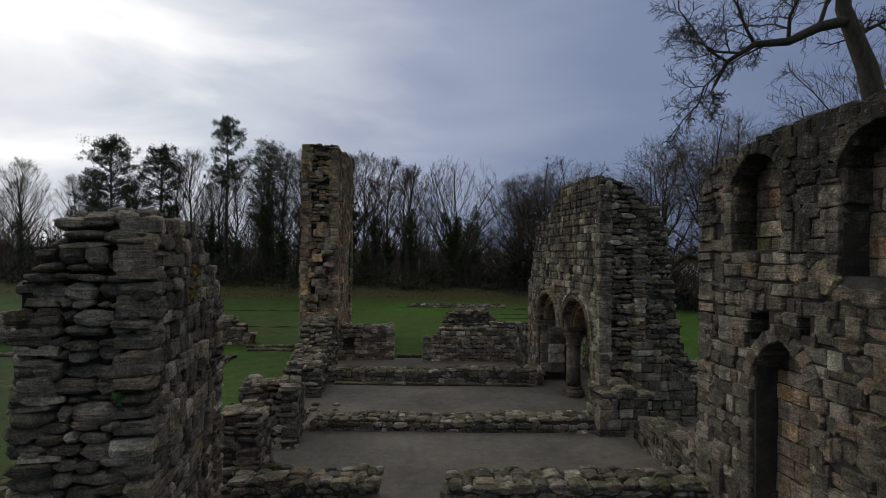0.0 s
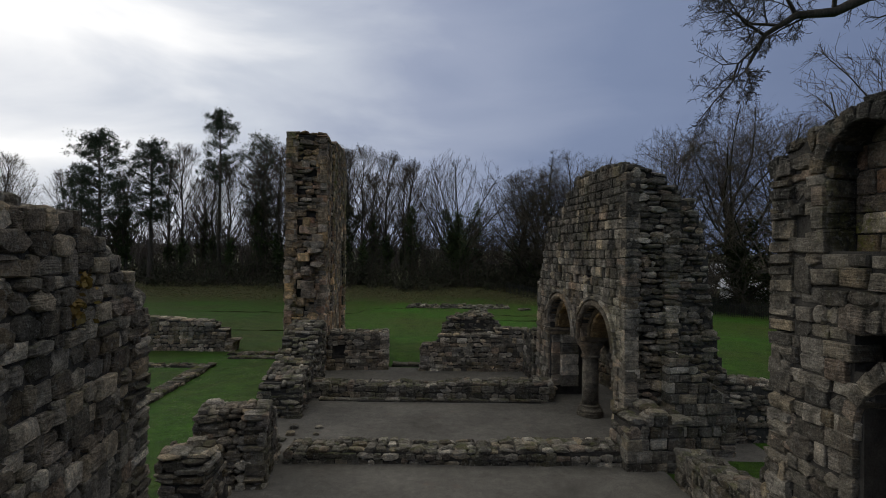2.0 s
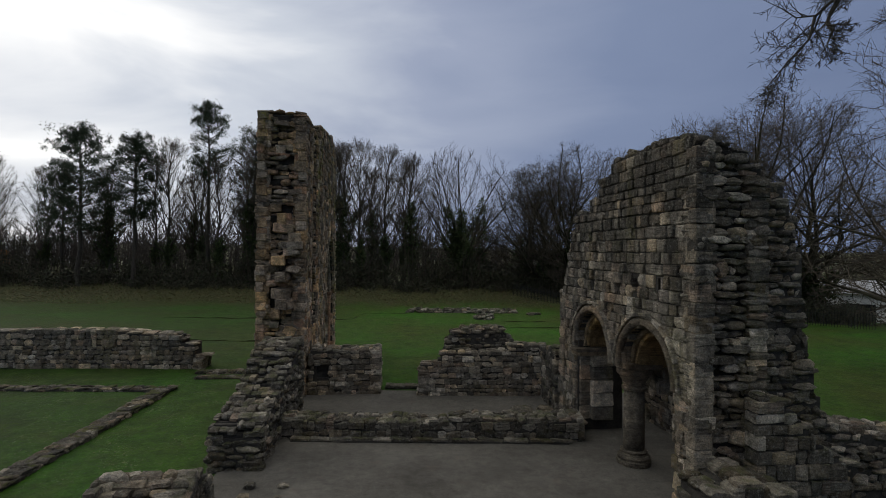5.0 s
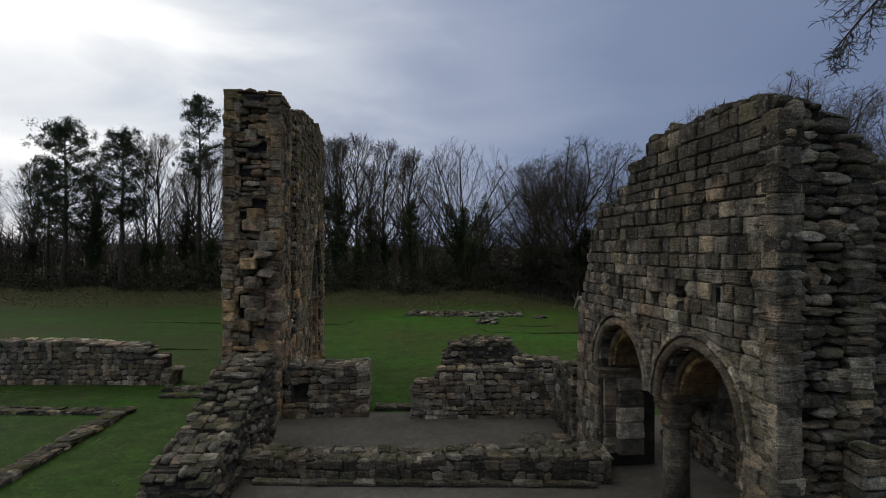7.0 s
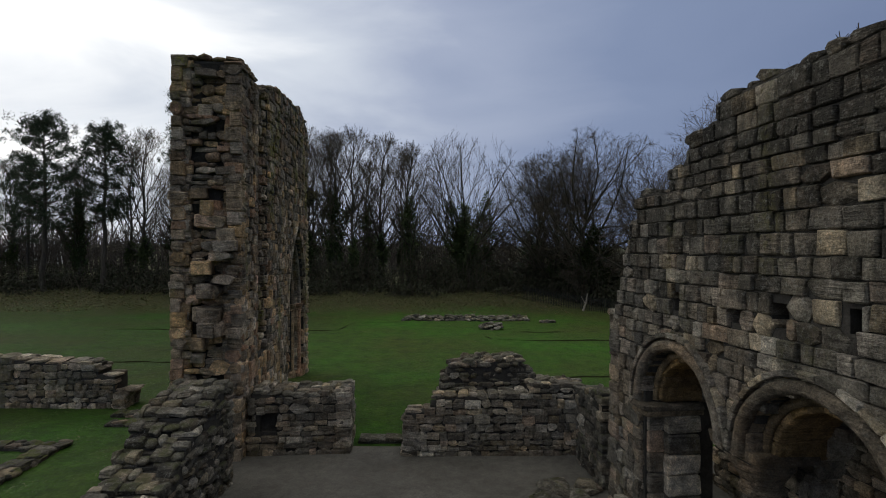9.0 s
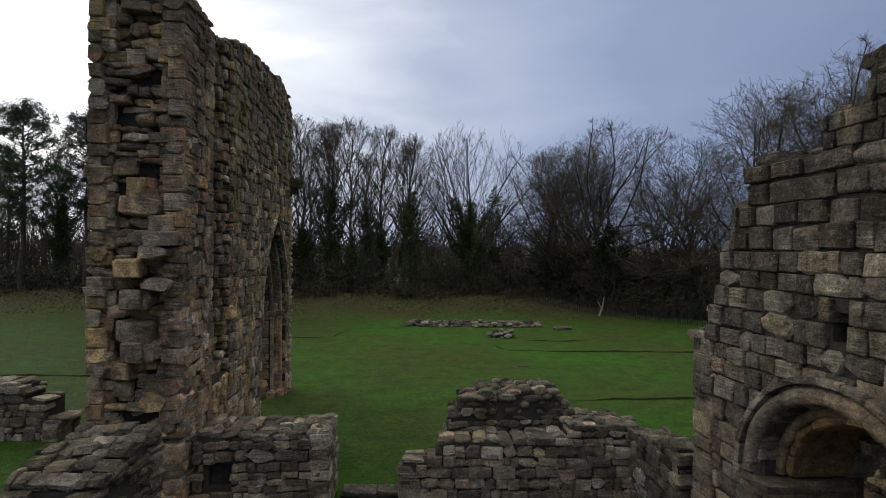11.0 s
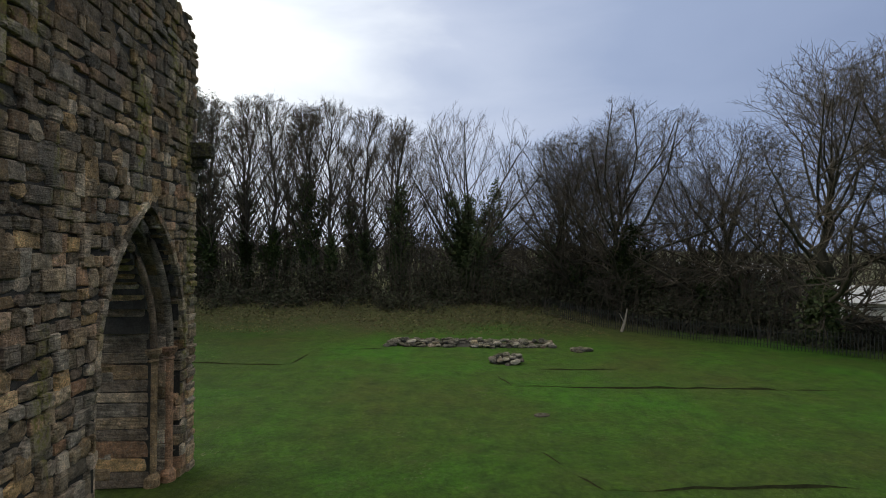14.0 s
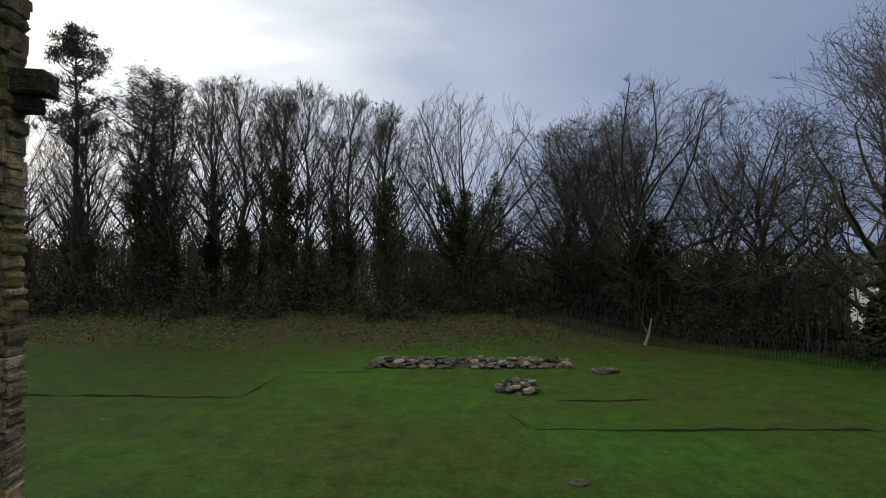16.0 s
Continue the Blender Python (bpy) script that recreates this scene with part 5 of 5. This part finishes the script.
for _ in range(2600):
    x, y = rng.uniform(-190, 60), rng.uniform(74, 120)
    h = rng.uniform(3, 9)
    p = Vector((x, y, ground_z(x, y) - 0.2))
    t = Tubes()
    t.run([p, p + Vector((rng.gauss(0, 0.4), 0, h * 0.5)), p + Vector((rng.gauss(0, 0.9), 0, h))], [0.12, 0.08, 0.03], 3)
    k = len(v)
    v += t.v
    f += [tuple(a + k for a in g) for g in t.f]
    for _ in range(7):
        b = p + Vector((rng.gauss(0, 0.2), 0, h * rng.uniform(0.3, 0.95)))
        t = Tubes()
        t.run([b, b + Vector((rng.gauss(0, 1.2), rng.gauss(0, 1.0), rng.uniform(0.4, 2.2)))], [0.05, 0.02], 3)
        k = len(v)
        v += t.v
        f += [tuple(a + k for a in g) for g in t.f]
woods = mesh_object("far_woods", v, f, M_FAR)
tagged(woods, "distant leafless woodland behind the tree belt", "woods", kind="stuff")

# ---------------------------------------------------------------- palisade fence along the field's edge
M_FENCE = plain("fence_paint", (0.02, 0.022, 0.02), 0.6)


def box_bm(x0, x1, y0, y1, z0, z1):
    bm = bmesh.new()
    bmesh.ops.create_cube(bm, size=1.0, matrix=Matrix.LocRotScale(((x0 + x1) / 2, (y0 + y1) / 2, (z0 + z1) / 2), None, (x1 - x0, y1 - y0, z1 - z0)))
    return bm


fence = new("fence")
tagged(fence, "dark metal palisade fence along the field edge", "fence")
a, b = Vector((6.0, 52.3, 0)), Vector((26.0, 36.9, 0))
span = (b - a).length
fd = (b - a).normalized()
pale = bpy.data.meshes.new("slat")
tmp = box_bm(-0.016, 0.016, -0.01, 0.01, 0, 1.05)
tmp.to_mesh(pale)
tmp.free()
pale.materials.append(M_FENCE)
ang = math.atan2(fd.y, fd.x)
for i in range(int(span / 0.14)):
    p = a + fd * (i * 0.14)
    ob = new("slat", pale)
    ob.parent = fence
    ob.matrix_basis = Matrix.LocRotScale((p.x, p.y, ground_z(p.x, p.y) + 0.03), Euler((0, 0, ang)), None)
for i in range(int(span / 2.2)):
    p0, p1 = a + fd * (i * 2.2), a + fd * ((i + 1) * 2.2)
    for zz in (0.2, 0.85):
        z0, z1 = ground_z(p0.x, p0.y) + zz, ground_z(p1.x, p1.y) + zz
        t = Tubes()
        t.run([Vector((p0.x, p0.y, z0)), Vector((p1.x, p1.y, z1))], [0.016, 0.016], 4)
        mesh_object("rail", t.v, t.f, M_FENCE, fence)

# ---------------------------------------------------------------- houses and sheds beyond the field, lower down
M_WHITE = plain("white_cladding", (0.62, 0.62, 0.6), 0.6, 0.12, 2.0)
M_ROOF = plain("grey_roof_sheet", (0.34, 0.35, 0.36), 0.5, 0.15, 2.0)
M_ORANGE = plain("orange_door", (0.55, 0.22, 0.05), 0.6, 0.15, 3.0)
M_GLASS = plain("dark_glazing", (0.02, 0.022, 0.025), 0.15, 0.2, 2.0)


def shed(x, y, wide, deep, high, turn, doors, label):
    z = ground_z(x, y) - 0.3
    ob = new("industrial_shed")
    part("wall", box_bm(-wide / 2, wide / 2, -deep / 2, deep / 2, 0, high), M_WHITE, ob)
    bm = bmesh.new()
    pts = [(-wide / 2 - 0.3, -deep / 2 - 0.4, high - 0.05), (-wide / 2 - 0.3, deep / 2 + 0.4, high - 0.05), (-wide / 2 - 0.3, 0, high + deep * 0.13)]
    a = [bm.verts.new(p) for p in pts]
    b = [bm.verts.new((-p[0], p[1], p[2])) for p in pts]
    bm.faces.new(a)
    bm.faces.new(b[::-1])
    for i in range(3):
        bm.faces.new((a[i], a[(i + 1) % 3], b[(i + 1) % 3], b[i]))
    part("roof", bm, M_ROOF, ob)
    for k in range(doors):
        u = -wide / 2 + wide * (k + 0.5) / doors
        part("door", box_bm(u - 1.3, u + 1.3, -deep / 2 - 0.06, -deep / 2 + 0.02, 0, high * 0.7), M_ORANGE if k == 1 else M_GLASS, ob)
    ob.matrix_basis = pose(x, y, z, 0, 0, turn)
    tagged(ob, label, "shed", "sheds beyond the field")


shed(42, 63, 17, 9, 3.6, -33, 4, "white-clad low shed with an orange door")
shed(88, 84, 22, 12, 5.0, -40, 3, "white-clad low shed with grey sheet roof")
shed(60, 135, 24, 12, 4.6, -20, 3, "white-clad low shed with grey sheet roof")
shed(-95, 120, 20, 11, 4.5, 15, 3, "white-clad low shed half hidden by trees")

# ---------------------------------------------------------------- small growth and lawn details
rng = random.Random(9)


def wall_shrub(place, count, size, label):
    t = Tubes()
    for _ in range(count):
        p = Vector(place) + Vector((rng.gauss(0, size * 0.5), rng.gauss(0, size * 0.5), 0))
        d = Vector((rng.gauss(0, 0.5), rng.gauss(0, 0.5), 1)).normalized()
        q = p + d * size * rng.uniform(0.6, 1.3)
        t.run([p, p.lerp(q, 0.5), q], [0.008, 0.006, 0.003], 3)
        for _ in range(5):
            b = p.lerp(q, rng.uniform(0.3, 0.9))
            t.run([b, b + Vector((rng.gauss(0, 0.3), rng.gauss(0, 0.3), rng.uniform(0.2, 0.8))) * size * 0.45], [0.005, 0.003], 3)
    ob = mesh_object("wall_shrub", t.v, t.f, M_TWIG)
    tagged(ob, label, "shrub", "growth on the walls")


for u, s in ((0.9, 0.35), (1.5, 0.45), (2.2, 0.3), (3.3, 0.5), (3.6, 0.45), (4.4, 0.4)):
    wall_shrub(arcade.at(u, 0.5, arcade.top(u) - 0.05), 9, s * 0.55, "dry leafless weeds on a broken wall top")
wall_shrub(transept.at(8.0, 0.3, 9.3), 10, 0.3, "dry leafless weeds on a broken wall top")


def leafy_tuft(name, place, radius, count, mat, label, category):
    v, f = leaf_cloud(rng, [(Vector(place), radius)], count, 0.035)
    tagged(mesh_object(name, v, f, mat), label, category, kind="stuff")


M_MOSS = leaf_material("rusty_moss", [(0.16, 0.10, 0.02), (0.22, 0.14, 0.03), (0.12, 0.09, 0.02)])
M_FERN = leaf_material("fern_green", [(0.03, 0.09, 0.02), (0.045, 0.12, 0.025)])
leafy_tuft("moss_clump", (-3.32, 6.75, 3.9), 0.13, 90, M_MOSS, "rusty orange moss clump on stone", "moss")
leafy_tuft("moss_clump", (-3.36, 6.9, 4.15), 0.1, 60, M_MOSS, "rusty orange moss clump on stone", "moss")
leafy_tuft("fern", (-3.35, 5.36, 2.9), 0.07, 50, M_FERN, "small green fern rooted between stones", "fern")

# grass tufts over the lawn
g = np.random.default_rng(3)
N = 30000
tx, ty = g.uniform(-15, 17, N), 22.8 + 25 * g.random(N) ** 1.3
tx2, ty2 = g.uniform(-15, -5.3, 14000), g.uniform(9, 24, 14000)
tx, ty = np.concatenate([tx, tx2]), np.concatenate([ty, ty2])
keep = ~((tx > -7.2) & (tx < -4.0) & (ty > 21) & (ty < 30.2)) & ~((tx > -5) & (tx < 4.2) & (ty < 23.4))
tx, ty = tx[keep], ty[keep]
tv, tf = [], []
for x, y in zip(tx.tolist(), ty.tolist()):
    z = ground_z(x, y) - 0.01
    k = len(tv)
    for _ in range(2):
        a = rng.uniform(0, 6.283)
        h = rng.uniform(0.006, 0.018)
        cx, sx_ = math.cos(a) * 0.035, math.sin(a) * 0.035
        tv += [(x - cx, y - sx_, z), (x + cx, y + sx_, z), (x + rng.gauss(0, 0.05), y + rng.gauss(0, 0.05) + 0.03, z + h)]
    tf += [(k, k + 1, k + 2), (k + 3, k + 4, k + 5)]
grass = mesh_object("grass_tufts", tv, tf, M_BLADE)
tagged(grass, "short winter grass blades in the lawn", "grass", kind="stuff")

# rough dead grass and leaf litter standing on the bank
tv, tf = [], []
for _ in range(26000):
    x, y = rng.uniform(-42, 9), rng.uniform(47.5, 56)
    if rng.random() > smooth(46.5, 51.5, y + 3.0 * noise.noise(Vector((x * 0.2, y * 0.3, 2.0)))):
        continue
    z = ground_z(x, y) - 0.01
    k = len(tv)
    a, h = rng.uniform(0, 6.283), rng.uniform(0.02, 0.09)
    cx, sx_ = math.cos(a) * 0.06, math.sin(a) * 0.06
    tv += [(x - cx, y - sx_, z), (x + cx, y + sx_, z), (x + rng.gauss(0, 0.1), y + rng.gauss(0, 0.1), z + h)]
    tf.append((k, k + 1, k + 2))
rough = mesh_object("rough_grass", tv, tf, leaf_material("dead_grass", [(0.10, 0.11, 0.03), (0.17, 0.14, 0.06), (0.08, 0.10, 0.025), (0.12, 0.13, 0.035), (0.2, 0.17, 0.09), (0.13, 0.08, 0.045)]))
tagged(rough, "rough dead grass and leaf litter on the bank", "grass", kind="stuff")

# stone socket in the lawn, and a bare fallen branch at the fence
bm = lathe([(0.10, 0.012), (0.13, 0.035), (0.28, 0.03), (0.33, -0.05)], 9)
ob = part("socket_stone", bm, M_LOW)
ob.matrix_basis = pose(2.8, 33.5, ground_z(2.8, 33.5) + 0.01, 0, 0, 15) @ Matrix.Diagonal((0.8, 0.55, 1, 1))
tagged(ob, "flat pierced stone set in the grass", "stone")
t = Tubes()
t.run([Vector((9.95, 48.9, ground_z(9.95, 48.9))), Vector((10.2, 49.0, 0.7)), Vector((10.3, 49.0, 1.4))], [0.09, 0.07, 0.03], 6)
t.run([Vector((10.15, 49.0, 0.6)), Vector((9.85, 49.0, 1.15))], [0.04, 0.02], 5)
ob = mesh_object("fallen_branch", t.v, t.f, plain("pale_dead_wood", (0.24, 0.215, 0.17), 0.8))
tagged(ob, "pale barkless dead branch leaning on the fence", "branch")

# ---------------------------------------------------------------- mouldings of the pointed doorway


def arc_points(uc, zs, r, rise, t, n=9):
    R = (rise * rise + r * r) / (2 * r)
    amax = math.atan2(rise, R - r)
    side = [(uc + (R * math.cos(amax * i / n) - (R - r)), zs + R * math.sin(amax * i / n)) for i in range(n + 1)]
    pts = side + [(2 * uc - u, z) for u, z in reversed(side[:-1])]
    return [transept.at(u, t, z) for u, z in pts]


for r, rise, t0, rad in ((1.36, 2.52, 0.20, 0.085), (1.12, 2.16, 0.40, 0.085)):
    t = Tubes()
    pts = arc_points(UC, ZS, r, rise, t0)
    t.run(pts, [rad] * len(pts), 8)
    mesh_object("arch_moulding", t.v, t.f, M_WARM, transept.core, smooth=True)
    for s in (-1, 1):
        q = transept.at(UC + s * r, t0, 0)
        ob = part("shaft", lathe([(0.15, -0.05), (0.15, 0.16), (0.11, 0.22), (rad, 0.25), (rad, 2.38), (rad + 0.03, 2.42), (rad, 2.46), (0.15, 2.56), (0.16, 2.64), (0.1, 2.66)], 12), M_WARM, transept.core)
        ob.location = q
